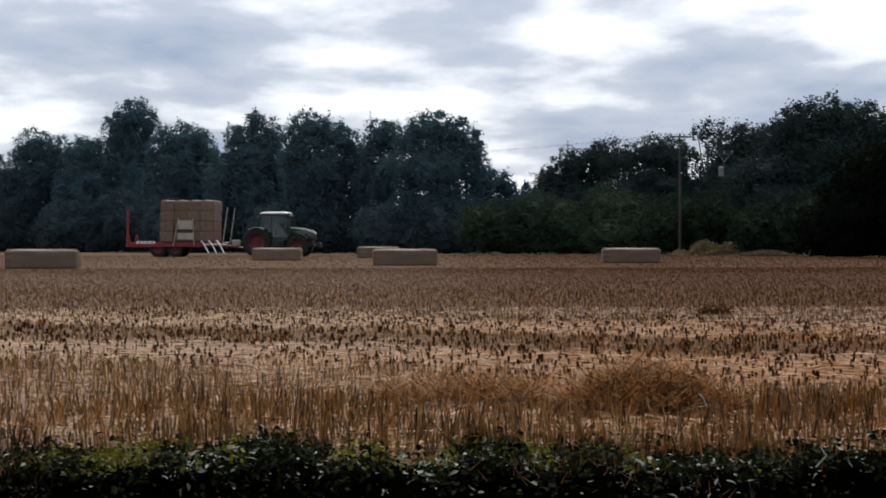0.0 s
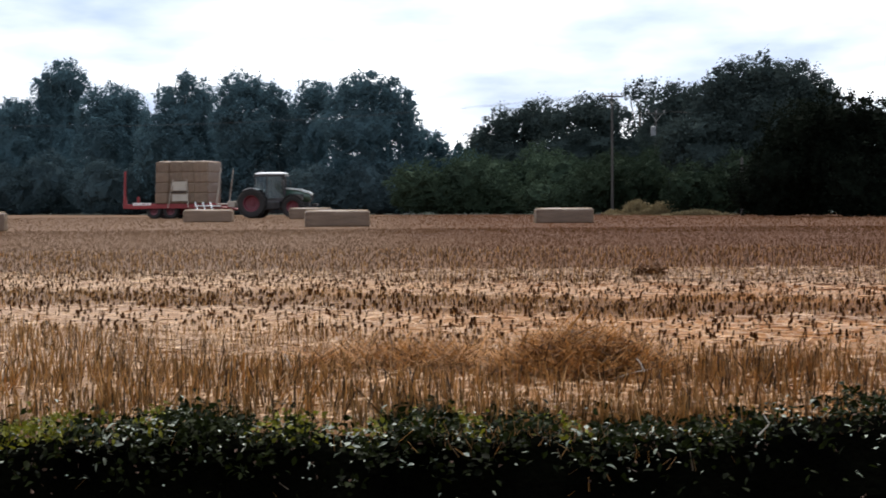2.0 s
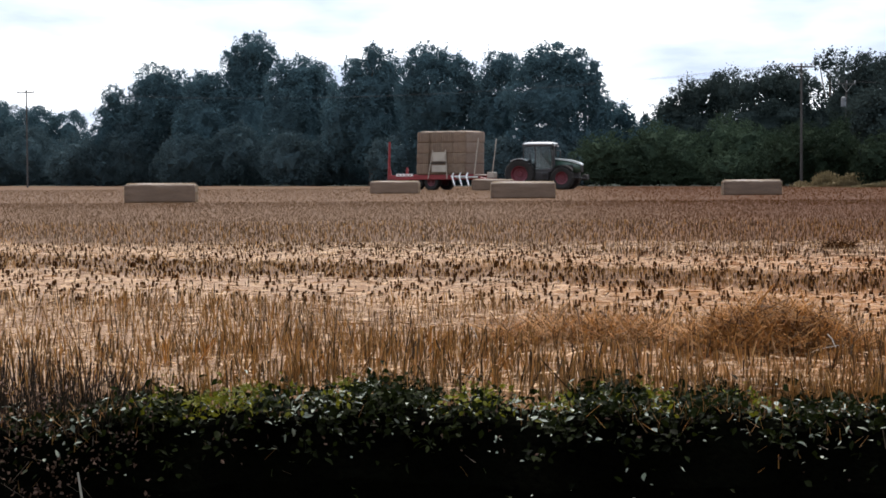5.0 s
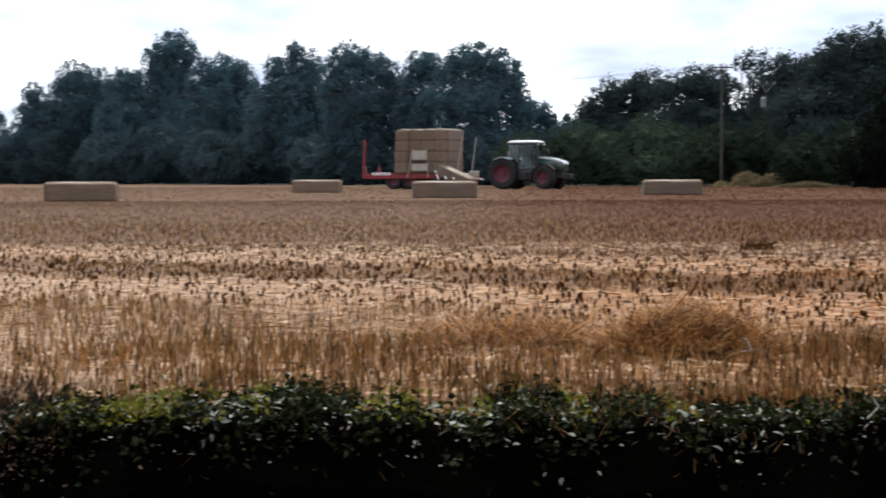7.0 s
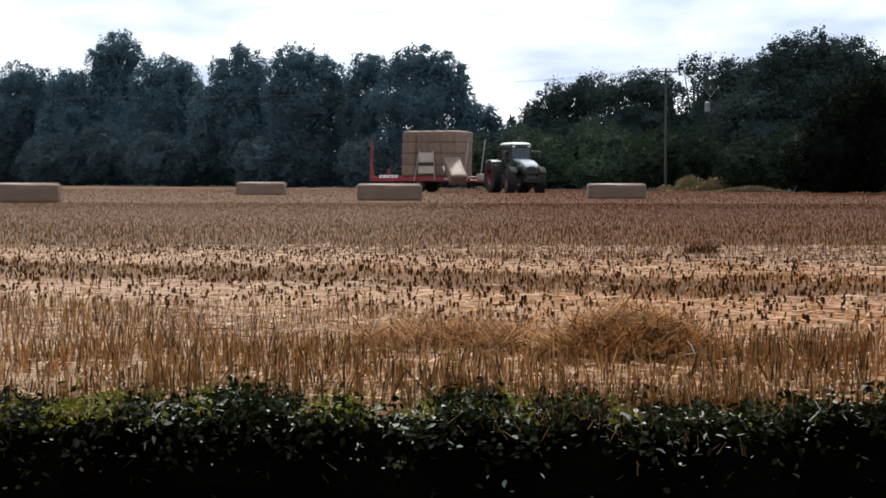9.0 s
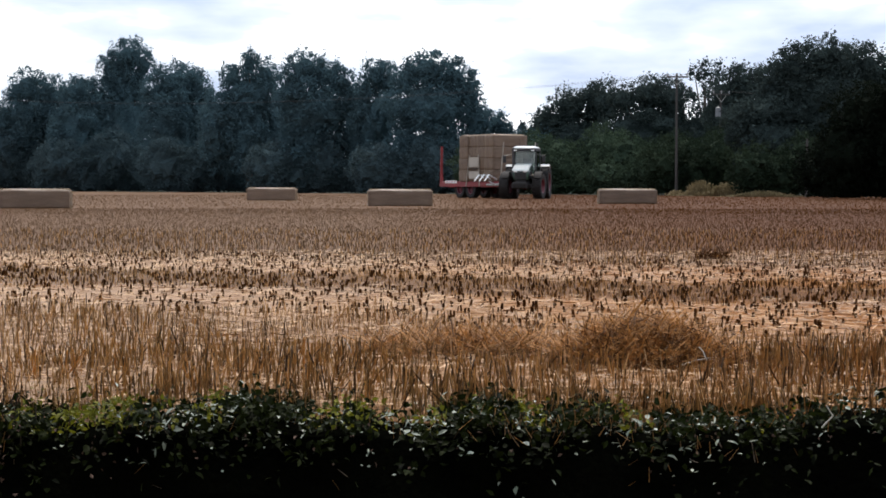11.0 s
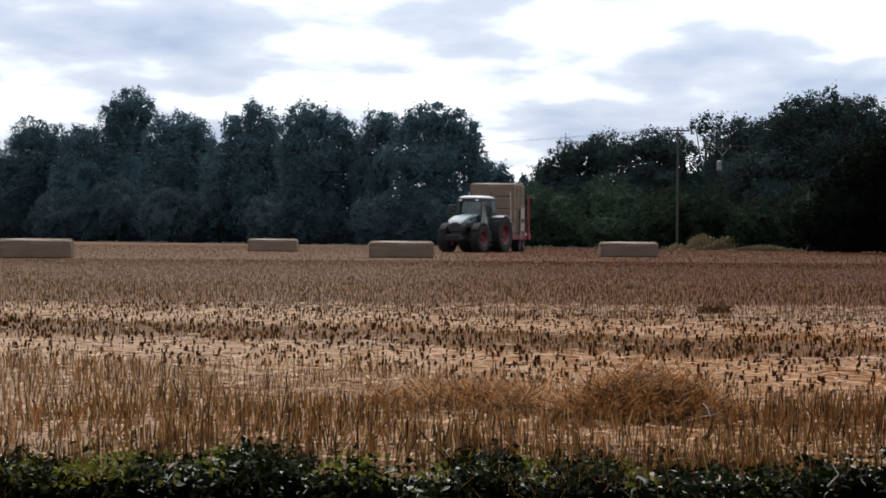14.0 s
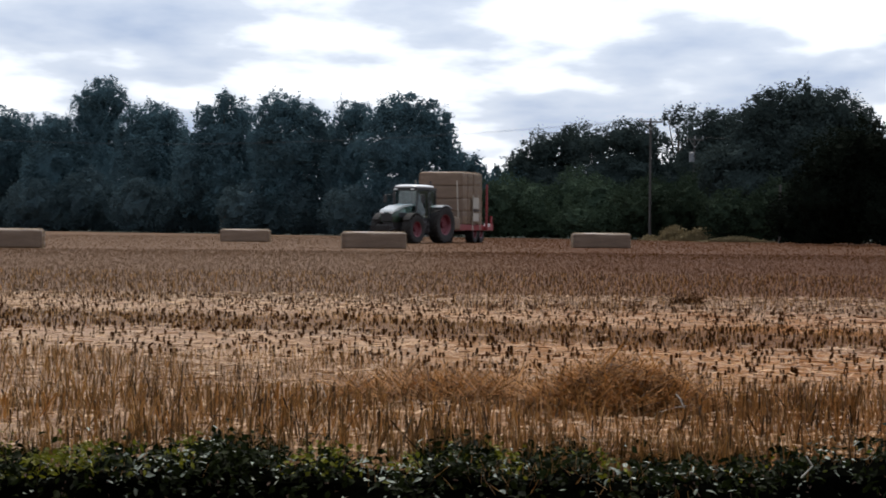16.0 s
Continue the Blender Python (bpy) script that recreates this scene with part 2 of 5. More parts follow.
def ground_material():
    """Stubble field soil under straw: bands of bright litter where the crop lay, brown between."""
    m = material("stubble_field", (0.070, 0.036, 0.017), (0.138, 0.075, 0.037), 0.9, 0.9, bump=1.0, bump_scale=18, stretch=(0.5, 1.6, 1), spec=0.15)
    nt = m.node_tree
    b = nt.nodes["Principled BSDF"]
    N = nt.nodes.new
    tc, sep = N("ShaderNodeTexCoord"), N("ShaderNodeSeparateXYZ")
    nt.links.new(tc.outputs["Object"], sep.inputs[0])
    wob = N("ShaderNodeTexNoise")
    wob.inputs["Scale"].default_value = 0.6
    nt.links.new(tc.outputs["Object"], wob.inputs["Vector"])
    v = N("ShaderNodeMath")
    v.operation = "MULTIPLY_ADD"
    v.inputs[1].default_value = BAND_SLOPE
    nt.links.new(sep.outputs["X"], v.inputs[0])
    nt.links.new(sep.outputs["Y"], v.inputs[2])
    v2 = N("ShaderNodeMath")
    v2.operation = "MULTIPLY_ADD"
    v2.inputs[1].default_value = 1.6
    nt.links.new(wob.outputs["Fac"], v2.inputs[0])
    nt.links.new(v.outputs[0], v2.inputs[2])
    scaled = N("ShaderNodeMath")
    scaled.operation = "DIVIDE"
    scaled.inputs[1].default_value = 60.0
    nt.links.new(v2.outputs[0], scaled.inputs[0])
    ramp = N("ShaderNodeValToRGB")
    els = ramp.color_ramp.elements
    els[0].position, els[0].color = 0.0, (0.68, 0.68, 0.68, 1)
    els[1].position, els[1].color = 1.0, (0.06, 0.06, 0.06, 1)
    for d, g in ((10.0, 0.68), (11.2, 0.46), (12.8, 0.44), (14.2, 0.74), (16.8, 0.70), (17.6, 0.16), (20.1, 0.18), (20.9, 0.70), (23.6, 0.64), (25.6, 0.12)):
        e = els.new((d + 0.8) / 60.0)
        e.color = (g, g, g, 1)
    nt.links.new(scaled.outputs[0], ramp.inputs[0])
    mx = N("ShaderNodeMix")
    mx.data_type = "RGBA"
    old = b.inputs["Base Color"].links[0].from_socket
    nt.links.new(old, mx.inputs[6])
    # litter colour goes from pinkish tan to golden along +x
    side, tint = N("ShaderNodeMapRange"), N("ShaderNodeMix")
    side.inputs[1].default_value, side.inputs[2].default_value = -2.0, 2.6
    nt.links.new(sep.outputs["X"], side.inputs[0])
    tint.data_type = "RGBA"
    tint.inputs[6].default_value, tint.inputs[7].default_value = (0.46, 0.300, 0.190, 1), (0.56, 0.300, 0.105, 1)
    nt.links.new(side.outputs[0], tint.inputs["Factor"])
    nt.links.new(tint.outputs[2], mx.inputs[7])
    mul = N("ShaderNodeMath")
    mul.operation = "MULTIPLY"
    mul.inputs[1].default_value = 0.82
    nt.links.new(ramp.outputs[0], mul.inputs[0])
    nt.links.new(mul.outputs[0], mx.inputs["Factor"])
    # rough grass under the trees, past the edge of the field
    edge, edge2, verge = N("ShaderNodeMath"), N("ShaderNodeMapRange"), N("ShaderNodeMix")
    edge.operation = "MULTIPLY_ADD"
    edge.inputs[1].default_value = 1.15
    nt.links.new(sep.outputs["X"], edge.inputs[0])
    nt.links.new(sep.outputs["Y"], edge.inputs[2])
    edge2.inputs[1].default_value, edge2.inputs[2].default_value = 177.0, 181.0
    nt.links.new(edge.outputs[0], edge2.inputs[0])
    verge.data_type = "RGBA"
    nt.links.new(edge2.outputs[0], verge.inputs["Factor"])
    nt.links.new(side_falloff(nt, tc, mx, 0.6).outputs[2], verge.inputs[6])
    verge.inputs[7].default_value = (0.022, 0.030, 0.018, 1)
    nt.links.new(verge.outputs[2], b.inputs["Base Color"])
    return m


BAND_SLOPE = 0.5
M["field"] = ground_material()
M["bank"] = material("earth_bank", (0.05, 0.04, 0.028), (0.12, 0.095, 0.06), 0.95, 1.5, bump=0.8, bump_scale=10)


# ---- mesh helpers ----
def mesh_object(name, bm, mat, parent=None, label="", smooth=False):
    me = bpy.data.meshes.new(name)
    bm.normal_update()
    bm.to_mesh(me)
    bm.free()
    if smooth:
        me.polygons.foreach_set("use_smooth", [True] * len(me.polygons))
    me.materials.append(M[mat])
    ob = new(name, me)
    ob.parent = parent
    if label:
        tagged(ob, label)
    return ob


part = mesh_object


def array_object(name, verts, faces, mat, parent=None):
    """verts: n x 3 array; faces: m x k array of indices."""
    me = bpy.data.meshes.new(name)
    k = faces.shape[1]
    me.vertices.add(len(verts))
    me.vertices.foreach_set("co", np.asarray(verts, dtype=np.float32).ravel())
    me.loops.add(faces.size)
    me.loops.foreach_set("vertex_index", faces.astype(np.int32).ravel())
    me.polygons.add(len(faces))
    me.polygons.foreach_set("loop_start", np.arange(0, faces.size, k, dtype=np.int32))
    me.update(calc_edges=True)
    me.materials.append(M[mat])
    ob = new(name, me)
    ob.parent = parent
    return ob


def box(bm, c, s, rot=None, bevel=0.0):
    r = bmesh.ops.create_cube(bm, size=1)
    vs = r["verts"]
    for v in vs:
        v.co = Vector((v.co.x * s[0], v.co.y * s[1], v.co.z * s[2]))
    if bevel:
        es = list({e for v in vs for e in v.link_edges})
        r2 = bmesh.ops.bevel(bm, geom=es, offset=bevel, segments=2, affect="EDGES", profile=0.5)
        vs = list({v for f in r2["faces"] for v in f.verts} | {v for v in vs if v.is_valid})
    m = Matrix.Translation(c) @ (rot.to_4x4() if rot else Matrix.Identity(4))
    for v in vs:
        v.co = m @ v.co
    return vs


def tube(bm, a, b, r1, r2=None, seg=8):
    a, b = Vector(a), Vector(b)
    d = b - a
    m = Matrix.Translation((a + b) / 2) @ d.to_track_quat("Z", "Y").to_matrix().to_4x4()
    bmesh.ops.create_cone(bm, cap_ends=True, segments=seg, radius1=r1, radius2=r1 if r2 is None else r2, depth=d.length, matrix=m)


def lathe(bm, profile, seg=28, axis="Y"):
    """A ring of (radius, along) pairs turned round the axis."""
    rings = []
    for r, h in profile:
        ring = []
        for i in range(seg):
            a = 2 * math.pi * i / seg
            p = (r * math.cos(a), h, r * math.sin(a)) if axis == "Y" else (r * math.cos(a), r * math.sin(a), h)
            ring.append(bm.verts.new(p))
        rings.append(ring)
    for p, q in zip(rings, rings[1:]):
        for i in range(seg):
            bm.faces.new((p[i], p[(i + 1) % seg], q[(i + 1) % seg], q[i]))
    return rings


def prism(bm, outline, y0, y1):
    """An outline in x and z, carried from y0 to y1."""
    a = [bm.verts.new((x, y0, z)) for x, z in outline]
    b = [bm.verts.new((x, y1, z)) for x, z in outline]
    n = len(a)
    bm.faces.new(a)
    bm.faces.new(b[::-1])
    for i in range(n):
        bm.faces.new((a[i], b[i], b[(i + 1) % n], a[(i + 1) % n]))


# ---- ground ----
def make_ground():
    ys = [-400, -40, -6, 0, 4, 6.4, 7.6, 8.1, 8.5, 8.8, 12, 20, 40, 80, 140, 220, 400, 900, 2500]
    zs = [-0.75, -0.75, -0.75, -0.75, -0.75, -0.75, -0.75, -0.72, -0.20, 0, 0, 0, 0, 0, 0, 0, 0, 0, 0]
    xs = [-2000, -600, -200, -80, -30, -10, -4, 0, 4, 10, 30, 80, 200, 600, 2000]
    verts = np.array([(x, y, z) for y, z in zip(ys, zs) for x in xs])
    n = len(xs)
    faces = np.array([(j * n + i, j * n + i + 1, (j + 1) * n + i + 1, (j + 1) * n + i) for j in range(len(ys) - 1) for i in range(n - 1)])
    ob = array_object("ground", verts, faces, "field")
    ob.data.materials.append(M["bank"])
    for p in ob.data.polygons:
        if p.center.y < 8.55:
            p.material_index = 1
    tagged(ob, "harvested stubble field with bands of bright loose straw", "field", kind="structure")


make_ground()
rng = np.random.default_rng(7)


def stems(base, tip, width, sides=3):
    """Thin prisms from base to tip points, n x 3 each."""
    n = len(base)
    ang = rng.uniform(0, 2 * np.pi, n)
    vs = []
    for k in range(sides):
        a = ang + 2 * np.pi * k / sides
        off = np.stack([np.cos(a), np.sin(a), np.zeros(n)], 1) * width[:, None]
        vs.append(base + off)
        vs.append(tip + off * 0.7)
    verts = np.stack(vs, 1).reshape(-1, 3)
    idx = np.arange(n)[:, None] * (2 * sides)
    fs = [np.concatenate([idx + 2 * k, idx + 2 * ((k + 1) % sides), idx + 2 * ((k + 1) % sides) + 1, idx + 2 * k + 1], 1) for k in range(sides)]
    return verts, np.concatenate(fs, 0)


def lying(centre, length, width, lift, tilt=0.5):
    """Flat straws lying about: thin folded strips of random heading."""
    n = len(centre)
    a = rng.uniform(0, 2 * np.pi, n)
    d = np.stack([np.cos(a), np.sin(a), rng.normal(0, lift, n)], 1) * length[:, None] / 2
    s = np.stack([-np.sin(a), np.cos(a), rng.normal(0, tilt, n)], 1) * width[:, None] / 2
    verts = np.stack([centre - d - s, centre + d - s, centre + d + s, centre - d + s], 1).reshape(-1, 3)
    verts[:, 2] = np.maximum(verts[:, 2], 0.002)
    return verts, np.arange(4 * n).reshape(n, 4)


def scatter(n, y0, y1, power=1.0, half=0.30):
    """Points of the field in a wedge that widens with the distance."""
    u = rng.uniform(0, 1, n)
    y = np.sqrt(y0 ** 2 + u * (y1 ** 2 - y0 ** 2)) if power == 1.0 else y0 + (y1 - y0) * u ** power
    x = rng.uniform(-1, 1, n) * (half * y + 0.6)
    return x, y


def band(x, y):
    """1 where the straw swath flattened the stubble, 0.5 in the dark strip between, 0 in standing stubble."""
    v = y + BAND_SLOPE * x + 0.5 * np.sin(x * 1.3) + 0.3 * np.sin(x * 3.1 + 1)
    k = np.zeros_like(v)
    k[(v > 13.5) & (v < 17.1)] = 1
    k[(v >= 17.1) & (v < 20.5)] = 0.5
    k[(v >= 20.5) & (v < 24.1)] = 1
    return k


def make_stubble():
    # standing stubble near the hedge: tufts of a few stalks in drilled rows, thinner and denser behind
    row = 0.125
    xn, yn = scatter(4600, 8.3, 11.0)
    many = rng.integers(1, 5, len(xn))
    xn, yn = np.repeat(xn, many), np.repeat(yn, many)
    xn, yn = xn + rng.normal(0, 0.016, len(xn)), yn + rng.normal(0, 0.012, len(yn))
    pick = rng.random(len(xn)) < 0.55
    xn, yn = xn[pick], yn[pick]
    xm, ym = scatter(5200, 10.2, 14.2)
    xf, yf = scatter(42000, 14.2, 28)
    x, y = np.concatenate([xn, xm, xf]), np.concatenate([yn, ym, yf])
    fine = np.concatenate([np.full(len(xn), 0.9), np.full(len(xm), 0.7), np.full(len(xf), 0.75)])
    v = y + BAND_SLOPE * x
    y = y + (np.round(v / row) * row - v) * 0.7
    k = band(x, y)
    keep = ((k == 0) & (v < 24)) | ((k == 0.5) & (rng.random(len(x)) < 0.9))
    x, y, k, fine = x[keep], y[keep], k[keep], fine[keep]
    patch = 0.8 + 0.2 * np.sin(x * 2.1 + y) + 0.15 * np.sin(x * 5 - y * 2)
    thin = rng.random(len(x)) < np.clip(0.35 + 0.65 * patch, 0, 1)
    x, y, k, patch, fine = x[thin], y[thin], k[thin], patch[thin], fine[thin]
    h = rng.uniform(0.05, 0.17, len(x)) * np.clip(patch, 0.5, 1.1) * np.where(k == 0.5, 0.42, 1)
    base = np.stack([x, y, np.zeros_like(x)], 1)
    lean = np.where(rng.random(len(x)) < 0.15, 0.45, 0.14) * h
    tip = base + np.stack([rng.normal(0, 1, len(x)) * lean, rng.normal(0, 1, len(x)) * lean, h], 1)
    vs, fs = stems(base, tip, rng.uniform(0.0022, 0.0068, len(x)) * fine)
    # broken straws that lean between the stalks
    x, y = scatter(7000, 8.3, 13.8)
    keep = band(x, y) == 0
    x, y = x[keep], y[keep]
    base = np.stack([x, y, rng.uniform(0.0, 0.08, len(x))], 1)
    tip = base + np.stack([rng.normal(0, 0.05, len(x)), rng.normal(0, 0.03, len(x)), rng.uniform(0.0, 0.08, len(x))], 1)
    v2, f2 = stems(base, tip, rng.uniform(0.0008, 0.0018, len(x)))
    tagged(array_object("broken_straw", v2, f2, "litter"), "broken pale straws caught between the stalks", "straw", kind="stuff")
    ob = array_object("near_stubble", vs, fs, "stalk")
    tagged(ob, "standing golden-brown cereal stubble near the hedge", "stubble", kind="stuff")
    # short dark stubs in the flattened strips
    x, y = scatter(11000, 12, 28)
    k = band(x, y)
    v = y + BAND_SLOPE * x + 0.4 * np.sin(x * 2.3)
    keep = rng.random(len(x)) < np.where(k == 0, np.where((v > 22.6) & (v < 25.8), 0.75, 0), 0.62)
    x, y = x[keep], y[keep]
    base = np.stack([x, y, np.zeros_like(x)], 1)
    tip = base + np.stack([rng.normal(0, 0.006, len(x)), rng.normal(0, 0.006, len(x)), rng.uniform(0.022, 0.058, len(x))], 1)
    vs, fs = stems(base, tip, rng.uniform(0.005, 0.015, len(x)), 4)
    ob = array_object("short_stubble", vs, fs, "stub")
    tagged(ob, "short dark stubble stubs among flattened straw", "stubble", kind="stuff")
    # middle distance
    def thins_out(x, y):
        """The standing stubble begins raggedly beyond the straw bands."""
        v = y + BAND_SLOPE * x + 0.8 * np.sin(x * 0.9) + 0.5 * np.sin(x * 2.7)
        keep = rng.random(len(x)) < np.clip((v - 22.8) / 3.5, 0, 1)
        return x[keep], y[keep]

    x, y = thins_out(*scatter(105000, 23, 75))
    base = np.stack([x, y, np.zeros_like(x)], 1)
    tip = base + np.stack([rng.normal(0, 0.006, len(x)), rng.normal(0, 0.004, len(x)), rng.uniform(0.02, 0.07, len(x)) * np.clip(1.5 - y / 55, 0.55, 1)], 1)
    vs, fs = stems(base, tip, rng.uniform(0.002, 0.0055, len(x)))
    x, y = thins_out(*scatter(5000, 23, 40))
    base = np.stack([x, y, np.zeros_like(x)], 1)
    tip = base + np.stack([rng.normal(0, 0.008, len(x)), rng.normal(0, 0.005, len(x)), rng.uniform(0.04, 0.10, len(x))], 1)
    v3, f3 = stems(base, tip, rng.uniform(0.003, 0.008, len(x)))
    tagged(array_object("middle_stubble", v3, f3, "stalk"), "taller mixed stubble beyond the straw bands", "stubble", kind="stuff")
    x, y = scatter(3600, 22, 31)
    v = y + BAND_SLOPE * x + 0.8 * np.sin(x * 0.9)
    keep = (v > 23.0) & (rng.random(len(x)) < np.clip((29 - v) / 5, 0, 1))
    x, y = x[keep], y[keep]
    base = np.stack([x, y, np.zeros_like(x)], 1)
    tip = base + np.stack([rng.normal(0, 0.012, len(x)), rng.normal(0, 0.008, len(x)), rng.uniform(0.03, 0.095, len(x))], 1)
    v3, f3 = stems(base, tip, rng.uniform(0.003, 0.0075, len(x)))
    tagged(array_object("pale_stubble", v3, f3, "stem_straw"), "bleached stalks along the edge of the straw band", "stubble", kind="stuff")
    tagged(array_object("field_stubble", vs, fs, "stalk_mid"), "short brown stubble across the middle of the field", "stubble", kind="stuff")
    x, y = scatter(42000, 62, 165, half=0.33)
    base = np.stack([x, y, np.zeros_like(x)], 1)
    tip = base + np.stack([rng.normal(0, 0.008, len(x)), rng.normal(0, 0.005, len(x)), rng.uniform(0.02, 0.055, len(x))], 1)
    vs, fs = stems(base, tip, rng.uniform(0.008, 0.018, len(x)))
    ob = array_object("far_stubble", vs, fs, "stalk_far")
    tagged(ob, "cereal stubble stretching away across the field", "stubble", kind="stuff")
    # straw litter
    x, y = scatter(60000, 8.5, 28)
    k = band(x, y)
    keep = rng.random(len(x)) < np.where(k == 1, 1.0, np.where(k == 0.5, 0.08, 0.9))
    x, y = x[keep], y[keep]
    c = np.stack([x, y, rng.uniform(0.004, 0.03, len(x))], 1)
    vs, fs = lying(c, rng.uniform(0.06, 0.22, len(x)), rng.uniform(0.004, 0.010, len(x)), 0.05, 0.3)
    ob = array_object("straw_litter", vs, fs, "litter")
    tagged(ob, "bright loose straw scattered between the stubble", "straw", kind="stuff")


make_stubble()


def make_heap(name, cx, cy, rx, ry, h, n, label, mat="heap"):
    a, r = rng.uniform(0, 2 * np.pi, n), np.sqrt(rng.uniform(0, 1, n))
    x, y = cx + rx * r * np.cos(a), cy + ry * r * np.sin(a)
    top = h * (1 - r ** 2) * (0.8 + 0.2 * np.sin(9 * a))
    c = np.stack([x, y, top * rng.uniform(0.1, 1, n) + 0.01], 1)
    vs, fs = lying(c, rng.uniform(0.05, 0.26, n), rng.uniform(0.002, 0.0062, n), 0.55)
    tagged(array_object(name, vs, fs, mat), label, "straw heap", kind="stuff")


make_heap("straw_heap", 1.0, 10.7, 0.50, 0.42, 0.27, 8500, "tangled heap of loose brown straw on the stubble")
make_heap("straw_heap", 0.05, 11.3, 0.55, 0.4, 0.12, 4200, "low mound of loose straw among the stubble")
make_heap("straw_heap", 3.2, 25.4, 0.22, 0.45, 0.09, 600, "low dark tangled clump beyond the straw band", "stub")


def make_stick(a, b, r, label):
    """A broken, slightly bent straw with a split end."""
    bm = bmesh.new()
    a, b = Vector(a), Vector(b)
    mid = a.lerp(b, 0.55) + Vector((0.004, 0, 0.008))
    tube(bm, a, mid, r, r * 0.9, 6)
    tube(bm, mid, b, r * 0.9, r * 0.5, 6)
    tube(bm, mid, b + Vector((0.01, 0, -0.012)), r * 0.5, r * 0.3, 5)
    tagged(mesh_object("broken_stalk", bm, "stem_pale"), label, "straw stalk", "loose stalks on the stubble")


make_stick((1.22, 10.2, 0.125), (1.25, 10.17, 0.07), 0.0032, "bleached broken stalk leaning on the straw heap")
make_stick((1.10, 10.15, 0.03), (1.30, 10.25, 0.07), 0.0014, "long bleached stalk lying beside the straw heap")
make_stick((-0.55, 10.6, 0.13), (-0.51, 10.6, 0.05), 0.0022, "short bleached stalk caught in the stubble")


# ---- trees and hedges ----
def clumps(centres, size, mat, name, parent):
    """Leaf clumps: bent four-cornered sprays with random turn."""
    n = len(centres)
    q = rng.normal(0, 1, (n, 3))
    q /= np.linalg.norm(q, axis=1, keepdims=True)
    r = rng.normal(0, 1, (n, 3))
    u = np.cross(q, r)
    u /= np.linalg.norm(u, axis=1, keepdims=True)
    w = np.cross(q, u)
    s = size[:, None]
    a = rng.uniform(0.5, 1.0, (n, 4, 1))
    corners = np.stack([u * s, w * s * 0.7, -u * s, -w * s * 0.7], 1) * a + q[:, None, :] * (s * 0.25)[:, None, :] * rng.normal(0, 1, (n, 4, 1))
    verts = (centres[:, None, :] + corners).reshape(-1, 3)
    return array_object(name, verts, np.arange(4 * n).reshape(n, 4), mat, parent)


def crown_points(blobs, per_m2, fill=0.25):
    pts = []
    for dx, z, rx, rz in blobs:
        ry = 0.5 * (rx + rz)
        area = 4 * math.pi * (rx * rz + rx * ry + ry * rz) / 3
        n = int(area * per_m2)
        d = rng.normal(0, 1, (n, 3))
        d /= np.linalg.norm(d, axis=1, keepdims=True)
        lump = 1 + 0.13 * np.sin(d[:, 0] * 5 + dx * 3) * np.cos(d[:, 2] * 6 + z) + 0.07 * np.sin(d[:, 1] * 11 + d[:, 0] * 9)
        rad = np.where(rng.random(n) < fill, rng.uniform(0.55, 0.9, n), rng.normal(0.97, 0.045, n)) * lump
        p = d * rad[:, None] * np.array([rx, ry, rz]) + np.array([dx, 0, z])
        # upward shoots break the outline
        tip = (d[:, 2] > 0.2) & (rng.random(n) < 0.05)
        p[tip, 2] += rng.uniform(0.1, 0.5, tip.sum()) * min(1.0, rz / 1.6)
        pts.append(p)
        # short upright sprays of twigs that stand off the outline
        for _ in range(int(3 + area * 0.40)):
            v = rng.normal(0, 1, 3)
            v[2] = abs(v[2]) * rng.uniform(0.3, 1.3)
            v /= np.linalg.norm(v)
            o = v * np.array([rx, ry, rz]) * rng.uniform(0.94, 1.05) + np.array([dx, 0, z])
            k = rng.integers(16, 36)
            w = rng.uniform(0.09, 0.22)
            e = rng.normal(0, 1, (k, 3)) * np.array([w, w, rng.uniform(0.12, 0.34)])
            pts.append(o + e + v * rng.uniform(0.05, 0.42) * min(1.0, rz / 1.6))
        # smaller lobes on the outside
        for _ in range(int(2 + area * 0.12)):
            v = rng.normal(0, 1, 3)
            v /= np.linalg.norm(v)
            r0 = rng.uniform(0.16, 0.34) * min(rx, rz)
            o = v * np.array([rx, ry, rz]) * rng.uniform(0.82, 1.0) + np.array([dx, 0, z])
            k = int(12.6 * r0 * r0 * per_m2 * 1.3) + 4
            e = rng.normal(0, 1, (k, 3))
            e *= (r0 * rng.uniform(0.5, 1.05, k) / np.linalg.norm(e, axis=1))[:, None]
            pts.append(o + e)
    p = np.concatenate(pts)
    return p[p[:, 2] > 0.1]


def core(bm, dx, z, rx, rz, k):
    r = bmesh.ops.create_icosphere(bm, subdivisions=3, radius=1)
    for v in r["verts"]:
        f = k * (1 + 0.45 * noise.noise(v.co * 2.6 + Vector((dx, z, 0))) + 0.25 * noise.noise(v.co * 7 + Vector((z, dx, 3))))
        v.co = Vector((v.co.x * rx * f + dx, v.co.y * 0.5 * (rx + rz) * f, max(v.co.z * rz * f + z, 0.02)))


